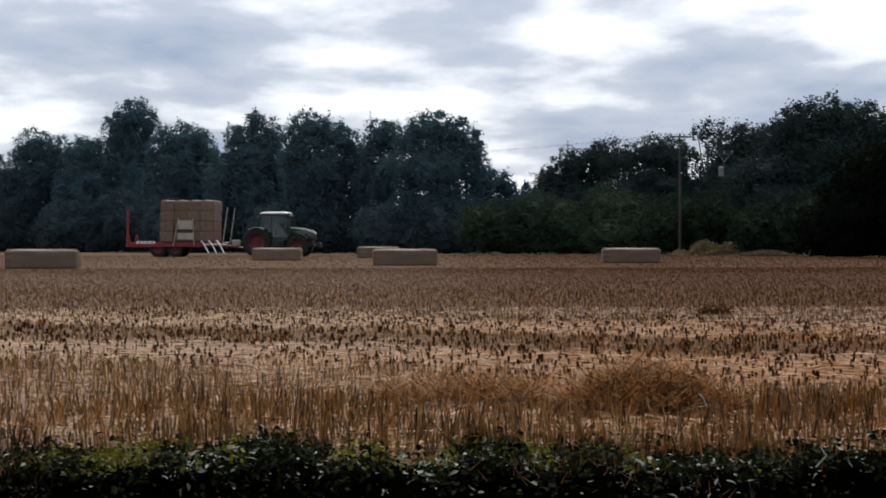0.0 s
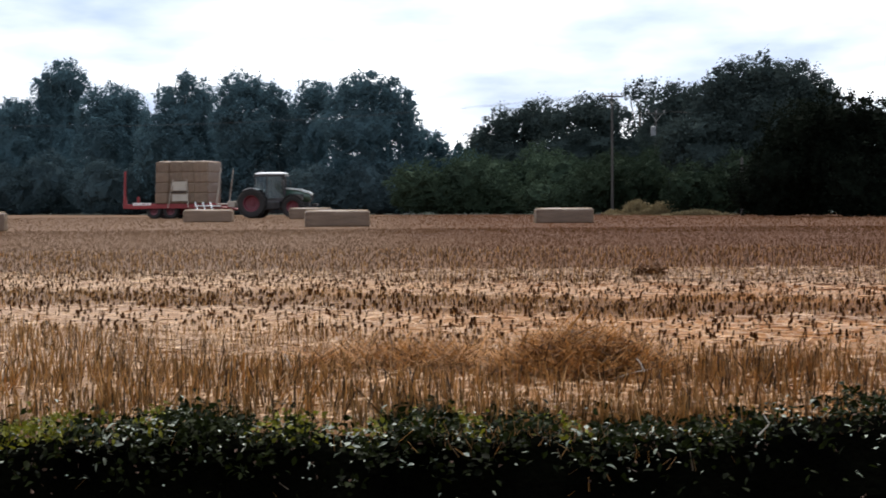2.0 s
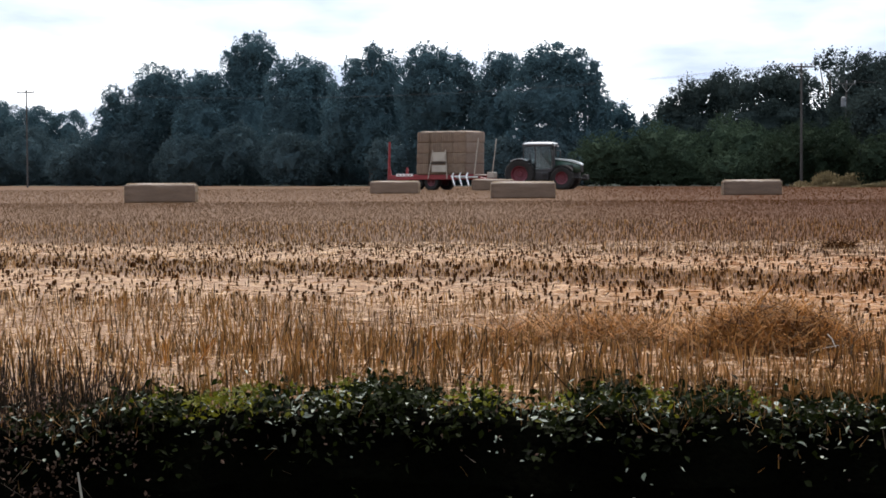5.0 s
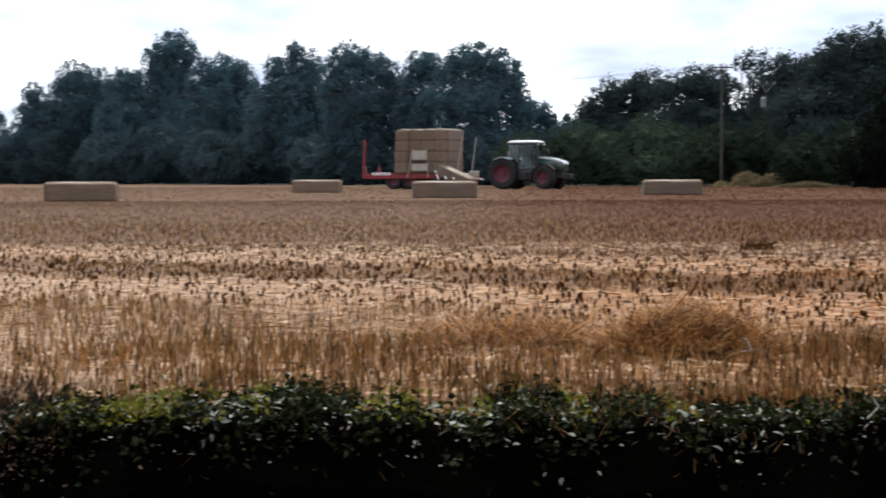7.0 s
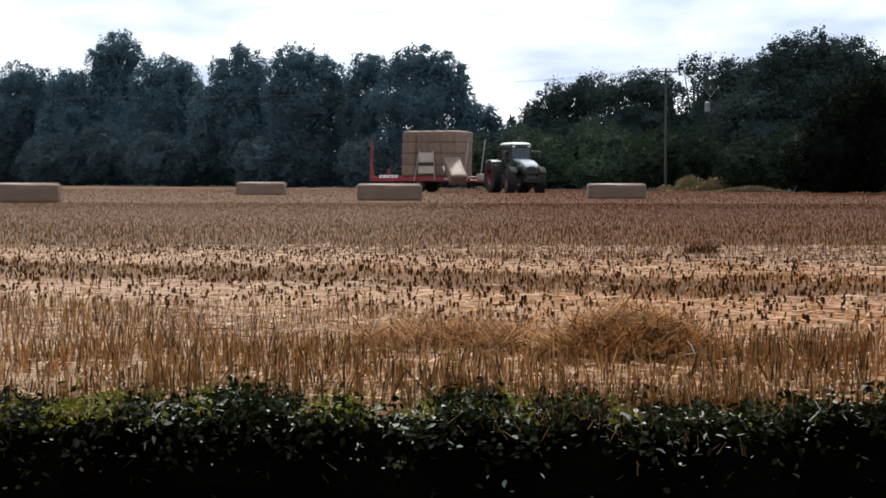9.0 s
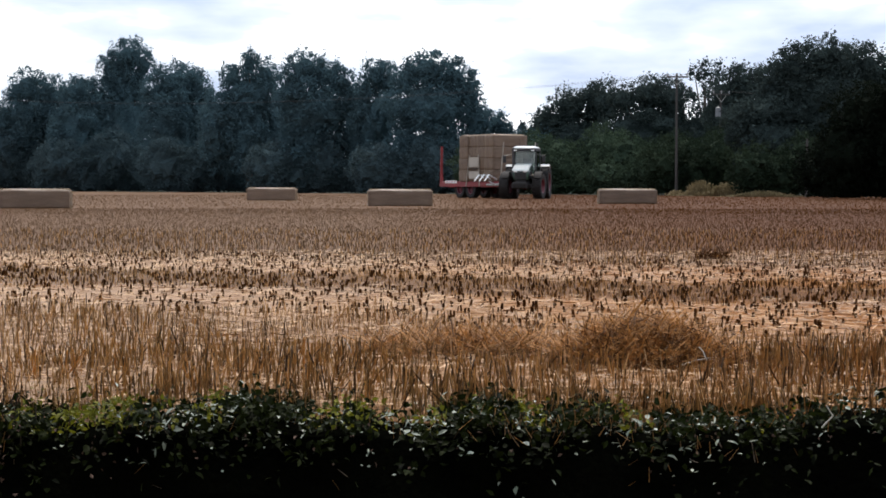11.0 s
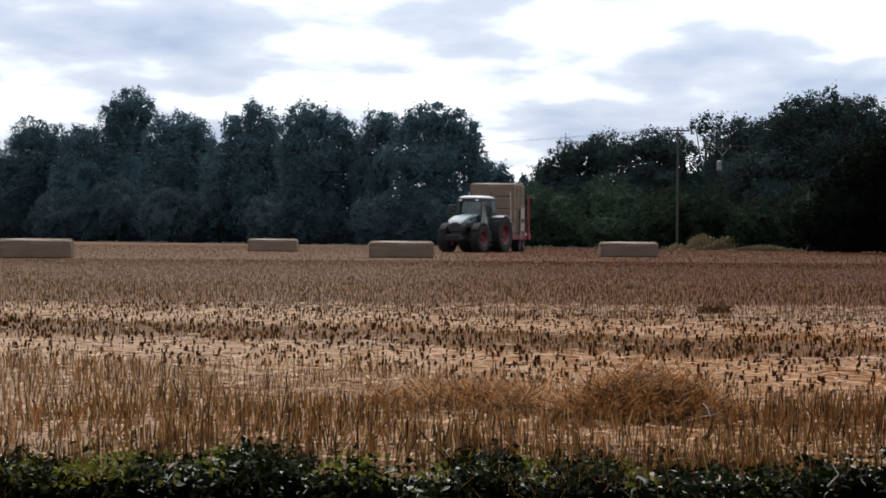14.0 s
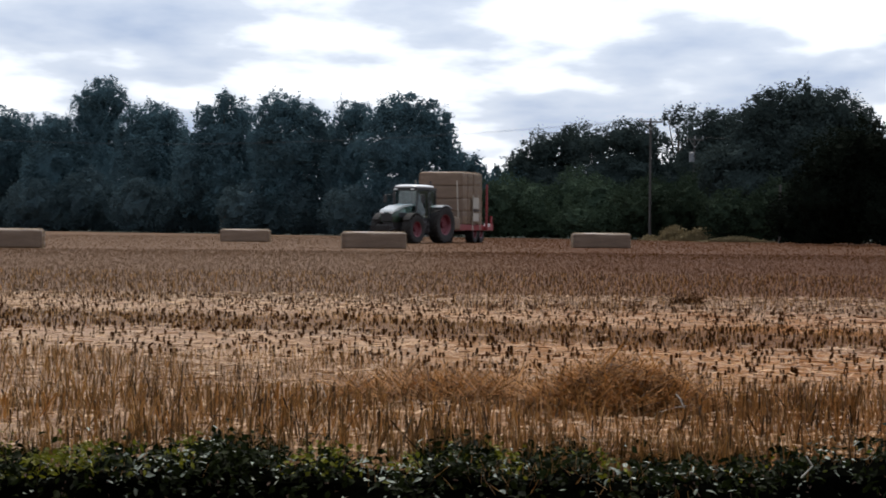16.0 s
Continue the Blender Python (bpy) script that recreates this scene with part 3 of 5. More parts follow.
def make_tree(label, x, y, blobs, mat="leaf", dense=44.0, solid=0.66):
    root = new("tree")
    root.location = (x, y, 0)
    tagged(root, label, "tree")
    top = max(b[1] for b in blobs)
    bm = bmesh.new()
    rad = 0.03 * top + 0.08
    tube(bm, (0, 0, -0.1), (0.1, 0, top * 0.45), rad, rad * 0.6, 9)
    tube(bm, (0.1, 0, top * 0.45), (0, 0, top * 0.85), rad * 0.6, rad * 0.15, 8)
    for i, (dx, z, rx, rz) in enumerate(blobs):
        tube(bm, (0.05, 0, min(z, top) * 0.45), (dx, 0.3 * ((i % 3) - 1), z), rad * 0.35, rad * 0.08, 6)
    part("trunk", bm, "bark", root)
    airy = "airy" in label
    pts = crown_points(blobs, 20.0 if airy else dense)
    crown = clumps(pts, rng.uniform(0.08, 0.20, len(pts)) if airy else rng.uniform(0.07, 0.17, len(pts)), mat, "crown", root)
    bm = bmesh.new()
    for i, (dx, z, rx, rz) in enumerate(blobs):
        if not airy or i == len(blobs) - 1:
            core(bm, dx, z, rx, rz, (0.76 if mat != "leaf" else solid) * (0.78 if z > 0.8 * top else 1.0))
    part("inner_foliage", bm, mat, root)
    return root


def make_shrub(label, x, y, blobs, mat="shrub"):
    root = new("hedge_shrub")
    root.location = (x, y, 0)
    tagged(root, label, "hedge", group="field hedge")
    blobs = blobs + [(dx + 0.4, 0.42 * z, rx * 0.95, 0.5 * z) for dx, z, rx, rz in blobs]
    pts = crown_points(blobs, 36.0)
    clumps(pts, rng.uniform(0.06, 0.16, len(pts)), mat, "foliage", root)
    bm = bmesh.new()
    for b in blobs:
        core(bm, *b, 0.70)
    part("inner_foliage", bm, mat, root)
    for dx, z, rx, rz in blobs:
        bm = bmesh.new()
        tube(bm, (dx, 0, -0.05), (dx, 0.1, z), 0.09, 0.04, 6)
        part("stem", bm, "bark", root)


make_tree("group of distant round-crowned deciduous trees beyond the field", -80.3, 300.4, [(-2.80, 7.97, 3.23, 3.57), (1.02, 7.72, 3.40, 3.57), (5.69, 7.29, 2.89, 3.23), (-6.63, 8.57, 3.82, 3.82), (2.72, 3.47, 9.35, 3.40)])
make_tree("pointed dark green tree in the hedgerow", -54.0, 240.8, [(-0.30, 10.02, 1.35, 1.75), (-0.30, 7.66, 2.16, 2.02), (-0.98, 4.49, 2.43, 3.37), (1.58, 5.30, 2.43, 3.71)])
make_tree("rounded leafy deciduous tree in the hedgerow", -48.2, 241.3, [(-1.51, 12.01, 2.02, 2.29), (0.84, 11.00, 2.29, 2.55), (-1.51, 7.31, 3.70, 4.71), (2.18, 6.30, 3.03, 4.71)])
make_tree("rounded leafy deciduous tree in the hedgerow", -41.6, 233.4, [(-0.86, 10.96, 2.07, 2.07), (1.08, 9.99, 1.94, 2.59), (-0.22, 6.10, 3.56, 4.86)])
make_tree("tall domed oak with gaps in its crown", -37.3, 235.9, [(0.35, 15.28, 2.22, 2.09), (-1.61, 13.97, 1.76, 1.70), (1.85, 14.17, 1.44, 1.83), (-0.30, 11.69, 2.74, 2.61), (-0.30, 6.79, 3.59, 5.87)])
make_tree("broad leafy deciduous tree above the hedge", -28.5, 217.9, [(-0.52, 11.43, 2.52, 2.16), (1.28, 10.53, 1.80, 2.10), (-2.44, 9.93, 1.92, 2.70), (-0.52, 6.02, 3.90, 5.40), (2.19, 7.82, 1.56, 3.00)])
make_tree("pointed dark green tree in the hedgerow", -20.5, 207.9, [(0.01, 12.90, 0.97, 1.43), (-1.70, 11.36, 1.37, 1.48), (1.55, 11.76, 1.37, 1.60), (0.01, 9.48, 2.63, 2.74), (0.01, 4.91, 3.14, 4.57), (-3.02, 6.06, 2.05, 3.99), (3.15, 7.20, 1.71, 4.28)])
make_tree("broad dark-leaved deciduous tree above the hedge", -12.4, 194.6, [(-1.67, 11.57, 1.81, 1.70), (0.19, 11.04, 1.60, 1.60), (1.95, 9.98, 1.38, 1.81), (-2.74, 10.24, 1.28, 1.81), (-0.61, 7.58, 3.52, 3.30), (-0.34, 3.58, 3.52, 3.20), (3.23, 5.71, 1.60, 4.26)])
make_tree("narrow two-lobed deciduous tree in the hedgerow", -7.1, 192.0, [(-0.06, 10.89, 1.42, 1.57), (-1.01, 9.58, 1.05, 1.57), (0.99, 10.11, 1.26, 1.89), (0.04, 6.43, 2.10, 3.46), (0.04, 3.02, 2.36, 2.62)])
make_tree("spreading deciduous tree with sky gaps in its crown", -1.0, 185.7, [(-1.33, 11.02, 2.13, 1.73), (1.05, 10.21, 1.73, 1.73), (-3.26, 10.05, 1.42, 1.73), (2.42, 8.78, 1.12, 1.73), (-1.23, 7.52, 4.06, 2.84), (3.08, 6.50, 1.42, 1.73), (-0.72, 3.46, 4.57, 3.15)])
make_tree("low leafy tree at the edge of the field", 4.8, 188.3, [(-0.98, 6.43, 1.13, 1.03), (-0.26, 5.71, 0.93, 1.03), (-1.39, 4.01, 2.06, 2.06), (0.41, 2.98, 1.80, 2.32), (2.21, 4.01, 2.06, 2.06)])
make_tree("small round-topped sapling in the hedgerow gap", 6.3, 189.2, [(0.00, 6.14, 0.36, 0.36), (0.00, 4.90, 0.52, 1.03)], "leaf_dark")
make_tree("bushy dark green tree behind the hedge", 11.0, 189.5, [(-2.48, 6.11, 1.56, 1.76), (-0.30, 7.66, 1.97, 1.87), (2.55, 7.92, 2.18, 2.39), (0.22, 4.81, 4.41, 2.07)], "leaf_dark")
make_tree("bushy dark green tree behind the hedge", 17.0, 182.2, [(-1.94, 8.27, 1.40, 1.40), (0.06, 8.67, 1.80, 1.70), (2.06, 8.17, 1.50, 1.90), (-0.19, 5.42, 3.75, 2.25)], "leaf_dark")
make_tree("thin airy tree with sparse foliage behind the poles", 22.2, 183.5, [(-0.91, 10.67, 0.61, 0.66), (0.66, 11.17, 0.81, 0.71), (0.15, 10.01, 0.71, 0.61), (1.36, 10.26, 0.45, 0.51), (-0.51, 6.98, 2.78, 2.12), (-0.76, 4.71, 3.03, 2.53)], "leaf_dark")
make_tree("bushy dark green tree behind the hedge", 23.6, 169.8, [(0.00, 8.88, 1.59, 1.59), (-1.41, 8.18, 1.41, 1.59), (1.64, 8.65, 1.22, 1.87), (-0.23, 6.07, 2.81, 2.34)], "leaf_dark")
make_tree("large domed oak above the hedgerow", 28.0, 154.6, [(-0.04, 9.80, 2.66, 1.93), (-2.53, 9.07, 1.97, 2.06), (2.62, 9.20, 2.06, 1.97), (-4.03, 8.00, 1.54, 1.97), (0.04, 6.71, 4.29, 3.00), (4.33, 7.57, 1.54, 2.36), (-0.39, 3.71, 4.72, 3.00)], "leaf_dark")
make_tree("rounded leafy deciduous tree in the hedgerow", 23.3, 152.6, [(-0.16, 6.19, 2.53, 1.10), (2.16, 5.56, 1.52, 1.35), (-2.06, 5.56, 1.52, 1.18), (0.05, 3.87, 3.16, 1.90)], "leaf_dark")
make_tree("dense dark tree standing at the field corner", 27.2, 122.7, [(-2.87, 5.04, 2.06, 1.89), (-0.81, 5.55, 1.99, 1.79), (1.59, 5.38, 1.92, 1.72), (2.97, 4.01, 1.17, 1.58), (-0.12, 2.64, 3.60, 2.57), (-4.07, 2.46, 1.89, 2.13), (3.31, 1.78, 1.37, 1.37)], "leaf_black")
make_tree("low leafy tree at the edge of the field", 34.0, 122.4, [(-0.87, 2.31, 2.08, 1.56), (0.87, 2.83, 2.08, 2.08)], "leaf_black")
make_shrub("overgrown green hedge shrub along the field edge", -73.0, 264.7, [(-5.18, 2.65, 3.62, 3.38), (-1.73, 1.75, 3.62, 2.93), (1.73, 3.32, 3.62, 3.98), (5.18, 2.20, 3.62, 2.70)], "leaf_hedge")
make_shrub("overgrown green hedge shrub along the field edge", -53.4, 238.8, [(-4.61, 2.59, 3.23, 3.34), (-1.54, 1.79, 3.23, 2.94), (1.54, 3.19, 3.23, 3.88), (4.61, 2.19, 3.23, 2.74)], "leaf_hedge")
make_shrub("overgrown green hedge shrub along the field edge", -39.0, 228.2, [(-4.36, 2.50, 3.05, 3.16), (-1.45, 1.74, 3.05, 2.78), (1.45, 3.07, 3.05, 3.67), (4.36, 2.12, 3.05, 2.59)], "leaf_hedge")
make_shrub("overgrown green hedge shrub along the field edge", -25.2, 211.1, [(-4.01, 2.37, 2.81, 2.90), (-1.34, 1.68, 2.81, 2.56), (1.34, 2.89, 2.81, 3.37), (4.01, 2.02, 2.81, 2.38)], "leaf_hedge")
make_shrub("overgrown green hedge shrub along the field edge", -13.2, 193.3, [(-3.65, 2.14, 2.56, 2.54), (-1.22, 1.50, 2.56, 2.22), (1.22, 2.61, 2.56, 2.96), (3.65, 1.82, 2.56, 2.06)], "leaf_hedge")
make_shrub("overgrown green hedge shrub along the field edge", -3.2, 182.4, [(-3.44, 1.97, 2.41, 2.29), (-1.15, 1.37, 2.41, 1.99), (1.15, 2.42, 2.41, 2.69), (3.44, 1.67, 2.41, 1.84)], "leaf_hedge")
make_shrub("overgrown green hedge shrub along the field edge", 5.5, 174.5, [(-3.29, 2.40, 2.30, 1.91), (-1.10, 1.83, 2.30, 1.62), (1.10, 2.83, 2.30, 2.29), (3.29, 2.11, 2.30, 1.48)])
make_shrub("overgrown green hedge shrub along the field edge", 10.8, 178.1, [(-2.24, 3.21, 2.36, 1.76), (0.00, 2.63, 2.36, 1.46), (2.24, 3.65, 2.36, 2.15)])
make_shrub("overgrown green hedge shrub along the field edge", 13.8, 164.7, [(-1.81, 1.42, 1.90, 1.35), (0.00, 0.87, 1.90, 1.08), (1.81, 1.82, 1.90, 1.72)])
make_shrub("overgrown green hedge shrub along the field edge", 15.4, 173.9, [(-1.10, 3.16, 2.30, 1.81), (1.10, 2.59, 2.30, 1.53)])
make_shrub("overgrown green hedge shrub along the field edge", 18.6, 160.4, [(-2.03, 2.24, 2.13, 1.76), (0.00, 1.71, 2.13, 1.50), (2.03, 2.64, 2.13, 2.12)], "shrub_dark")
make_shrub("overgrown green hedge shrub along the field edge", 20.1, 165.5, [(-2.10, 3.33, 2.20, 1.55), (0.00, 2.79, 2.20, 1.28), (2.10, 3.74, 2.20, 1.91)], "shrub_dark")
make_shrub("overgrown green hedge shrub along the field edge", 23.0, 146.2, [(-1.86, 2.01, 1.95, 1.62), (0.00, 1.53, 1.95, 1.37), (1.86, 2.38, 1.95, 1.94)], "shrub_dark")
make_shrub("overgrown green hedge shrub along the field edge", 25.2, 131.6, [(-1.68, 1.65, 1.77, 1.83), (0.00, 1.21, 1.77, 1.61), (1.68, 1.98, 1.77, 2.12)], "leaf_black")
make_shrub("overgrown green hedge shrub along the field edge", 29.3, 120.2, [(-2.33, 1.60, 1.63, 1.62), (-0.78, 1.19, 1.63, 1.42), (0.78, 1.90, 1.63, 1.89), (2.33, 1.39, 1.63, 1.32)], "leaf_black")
# unseen tall hedge behind the camera, added to keep sky light off the bramble
for hx in (-12, -4, 4, 12):
    make_shrub("unseen hedge behind the camera, added to block sky light", hx, -5.0, [(-2.4, 4.6, 3.2, 5.0), (2.4, 5.0, 3.2, 5.4), (0, 1.6, 4.2, 1.9)])



# ---- bales ----
BALE = (2.65, 1.06, 0.68)


def bale_mesh():
    """A big square bale: bulged, with flake ridges along its length and six twines pressed into the straw."""
    bm = bmesh.new()
    L, W, H = BALE
    bmesh.ops.create_cube(bm, size=1)
    bmesh.ops.subdivide_edges(bm, edges=bm.edges[:], cuts=11, use_grid_fill=True)
    r = random.Random(4)
    for v in bm.verts:
        x, y, z = v.co
        n = noise.noise(Vector((x * 9, y * 5, z * 5)))
        flake = 0.012 * math.sin(x * 70)
        soft = 0.018 * (abs(2 * y) ** 6) * (abs(2 * z) ** 6)
        ends = 1 - 0.015 * (abs(2 * y) ** 4 + abs(2 * z) ** 4)
        k = 1 + 0.02 * n + flake - soft + 0.02 * (1 - (2 * y) ** 2) * (1 - (2 * z) ** 2)
        crown = 0.07 * (1 - (2 * y) ** 2) * (1 - abs(2 * x) ** 8) if z > 0.4 else 0.0
        v.co = Vector((x * L * ends + 0.02 * n, y * W * k, (z * H) * k + H / 2 + crown))
        v.co += Vector((r.uniform(-1, 1), r.uniform(-1, 1), r.uniform(-1, 1))) * 0.007
    return bm


def make_bale(label, group):
    root = mesh_object("straw_bale", bale_mesh(), "bale", smooth=True)
    tagged(root, label, "straw bale", group)
    L, W, H = BALE
    for i in range(6):
        y = (i - 2.5) * W / 6.3
        bm = bmesh.new()
        top = H + 0.07 * (1 - (2 * y / W) ** 2)
        for a, b in (((-L / 2, H * 0.02), (-L / 2, H * 0.98)), ((-L / 2 + 0.06, top), (L / 2 - 0.06, top)), ((L / 2, H * 0.98), (L / 2, H * 0.02))):
            tube(bm, (a[0], y, a[1]), (b[0], y, b[1]), 0.008, seg=4)
        part("twine", bm, "twine", root)
    return root


FIELD_BALES = ((-15.5, 76.5, 4), (-9.85, 112.2, -3), (-2.2, 85.0, 3), (7.95, 94.7, 2))
first_bale = make_bale("large rectangular straw bale lying on the stubble", "bales lying in the field")
SETTLED = Matrix.Diagonal((1, 1, 0.96, 1))  # bales on the ground have slumped a little
first_bale.matrix_basis = pose(*FIELD_BALES[0][:2], 0, 0, 0, FIELD_BALES[0][2]) @ SETTLED
for bx, by, turn in FIELD_BALES[1:]:
    copy_thing(first_bale, pose(bx, by, 0, 0, 0, turn) @ SETTLED)
PICKED_AT = (-5.1, 132.0, 0.0)
picked_bale = copy_thing(first_bale, pose(*PICKED_AT, 0, 0, -4))
tagged(picked_bale, "straw bale lifted from the stubble by the loader arms", group="bales on the trailer")


# ---- poles, wires, weeds ----
def make_pole(x, y, top, arm, turn, label, box_at=None):
    root = new("utility_pole")
    root.matrix_basis = pose(x, y, 0, 0, 0, turn)
    tagged(root, label, "utility pole", "power line poles")
    bm = bmesh.new()
    tube(bm, (0, 0, -0.3), (0, 0, top), 0.105, 0.075, 10)
    part("post", bm, "pole", root)
    bm = bmesh.new()
    box(bm, (0, -0.12, top - 0.28), (arm, 0.10, 0.12), bevel=0.01)
    bar = part("crossarm", bm, "pole", root)
    for dx in (-0.46, 0, 0.46):
        bm = bmesh.new()
        lathe(bm, [(0.0, top - 0.22), (0.05, top - 0.20), (0.03, top - 0.12), (0.06, top - 0.07), (0.03, top), (0.0, top + 0.02)], 8, "Z")
        bmesh.ops.translate(bm, verts=bm.verts[:], vec=(dx * arm, -0.12, 0))
        part("insulator", bm, "porcelain", bar)
    for s in (-1, 1):
        bm = bmesh.new()
        tube(bm, (0, -0.1, top - 0.9), (s * arm * 0.32, -0.12, top - 0.30), 0.02, seg=5)
        part("brace", bm, "steel", root)
    if box_at:
        bm = bmesh.new()
        tube(bm, (-0.28, -0.1, box_at - 0.36), (-0.28, -0.1, box_at + 0.36), 0.20, 0.20, 12)
        tube(bm, (-0.28, -0.1, box_at + 0.36), (-0.28, -0.1, box_at + 0.44), 0.20, 0.08, 12)
        part("transformer", bm, "can", root, "grey pole-mounted transformer can")


make_pole(16.93, 157.3, 9.29, 1.7, 12, "weathered wooden power pole with a crossarm of insulators")
make_pole(21.28, 165.15, 8.3, 1.5, 20, "weathered wooden power pole carrying a grey transformer", 6.6)
make_pole(-57.9, 215.3, 10.3, 2.3, -25, "weathered wooden power pole with a broad crossarm")


def make_post(x, y, top):
    """A plain round post with a cut top and a rusty stay wire clamp."""
    root = new("wooden_post")
    root.matrix_basis = pose(x, y, 0)
    tagged(root, "short weathered wooden post at the field corner", "post")
    bm = bmesh.new()
    tube(bm, (0, 0, -0.3), (0.03, 0, top), 0.09, 0.075, 10)
    bmesh.ops.bevel(bm, geom=[e for e in bm.edges if e.verts[0].co.z > 1 and e.verts[1].co.z > 1], offset=0.02, segments=1, affect="EDGES")
    part("shaft", bm, "pole", root)
    bm = bmesh.new()
    lathe(bm, [(0.085, top - 0.34), (0.10, top - 0.34), (0.10, top - 0.28), (0.08, top - 0.28)], 10, "Z")
    part("clamp", bm, "dark", root)


make_post(23.7, 139.0, 3.9)


def make_wire(a, b, sag):
    cu = bpy.data.curves.new("power_wire", "CURVE")
    cu.dimensions, cu.bevel_depth, cu.bevel_resolution = "3D", 0.005, 1
    sp = cu.splines.new("POLY")
    n = 24
    sp.points.add(n)
    for i in range(n + 1):
        t = i / n
        p = Vector(a).lerp(Vector(b), t)
        sp.points[i].co = (p.x, p.y, p.z - sag * 4 * t * (1 - t), 1)
    cu.materials.append(M["wire"])
    tagged(new("power_wire", cu), "thin dark overhead wire strung between wooden poles", "wire", "overhead wires")


for o in (-0.75, 0, 0.75):
    make_wire((-57.9 + o, 215.1, 10.25), (16.93 + o, 157.2, 9.24), 1.6)
    make_wire((16.93 + o, 157.2, 9.24), (21.28 + o * 0.8, 165.0, 8.25), 0.1)
    make_wire((21.28 + o * 0.8, 165.0, 8.25), (62.0 + o, 150.0, 8.6), 0.9)


def make_weeds(x, y, w, h, n, label):
    root = new("weed_clump")
    root.location = (x, y, 0)
    tagged(root, label, "weeds", "dry weeds at the field edge")
    px = rng.normal(0, w / 2.4, n)
    py = rng.uniform(-0.6, 0.6, n)
    hh = h * np.exp(-(px / (w * 0.62)) ** 2) * rng.uniform(0.4, 1.05, n)
    base = np.stack([px, py, np.zeros(n)], 1)
    tip = base + np.stack([rng.normal(0, 0.16, n), rng.normal(0, 0.1, n), hh], 1)
    vs, fs = stems(base, tip, rng.uniform(0.012, 0.03, n))
    tagged(array_object("stem_tangle", vs, fs, "weed", root), kind="stuff")
    pts = np.stack([tip[:, 0], tip[:, 1], tip[:, 2] * rng.uniform(0.5, 1.02, n)], 1)
    tagged(clumps(pts, rng.uniform(0.05, 0.14, n), "weed", "seed_tangle", root), kind="stuff")


make_weeds(18.4, 153.6, 1.9, 1.15, 800, "clump of tall dry tan weeds at the field edge")
make_weeds(20.5, 152.8, 3.0, 1.05, 1100, "clump of tall dry tan weeds at the field edge")
make_weeds(21.6, 144.6, 3.0, 0.45, 800, "low clump of dry tan grass at the field edge")
make_weeds(16.7, 156.0, 0.6, 0.45, 160, "low tuft of dry grass at the foot of the pole")


# ---- hedge in the foreground ----
def hedge_top(x):
    return 0.022 + 0.035 * np.exp(-((x - 0.75) / 0.5) ** 2) + 0.03 * np.sin(x * 1.5 + 2.9) + 0.014 * np.sin(x * 5.3) + 0.012 * np.sin(x * 13.0) + 0.10 * np.exp(-((x - 1.92) / 0.45) ** 2) - 0.03 * np.clip((-1.72 - x) / 0.25, 0, 1)


def leaf_blades(c, normal, length, width, curl):
    n = len(c)
    r = rng.normal(0, 1, (n, 3))
    u = np.cross(normal, r)
    u /= np.linalg.norm(u, axis=1, keepdims=True)
    w = np.cross(normal, u)
    L, W = length[:, None], width[:, None]
    rise = normal * (curl[:, None] * W)
    base, tip = c - u * L * 0.5, c + u * L * 0.5 - normal * L * 0.12
    l1, r1 = c - u * L * 0.12 + w * W * 0.5 + rise, c - u * L * 0.12 - w * W * 0.5 + rise
    l2, r2 = c + u * L * 0.2 + w * W * 0.38 + rise * 0.7, c + u * L * 0.2 - w * W * 0.38 + rise * 0.7
    mid = c + u * L * 0.05
    verts = np.stack([base, l1, l2, tip, mid, r1, r2], 1).reshape(-1, 3)
    i = np.arange(n)[:, None] * 7
    f = np.concatenate([np.concatenate([i, i + 4, i + 2, i + 1], 1), np.concatenate([i, i + 5, i + 6, i + 4], 1)], 0)
    tri = np.concatenate([np.concatenate([i + 4, i + 3, i + 2], 1), np.concatenate([i + 4, i + 6, i + 3], 1)], 0)
    quads_as_tris = np.concatenate([f[:, [0, 1, 2]], f[:, [0, 2, 3]]], 0)
    return verts, np.concatenate([quads_as_tris, tri], 0)


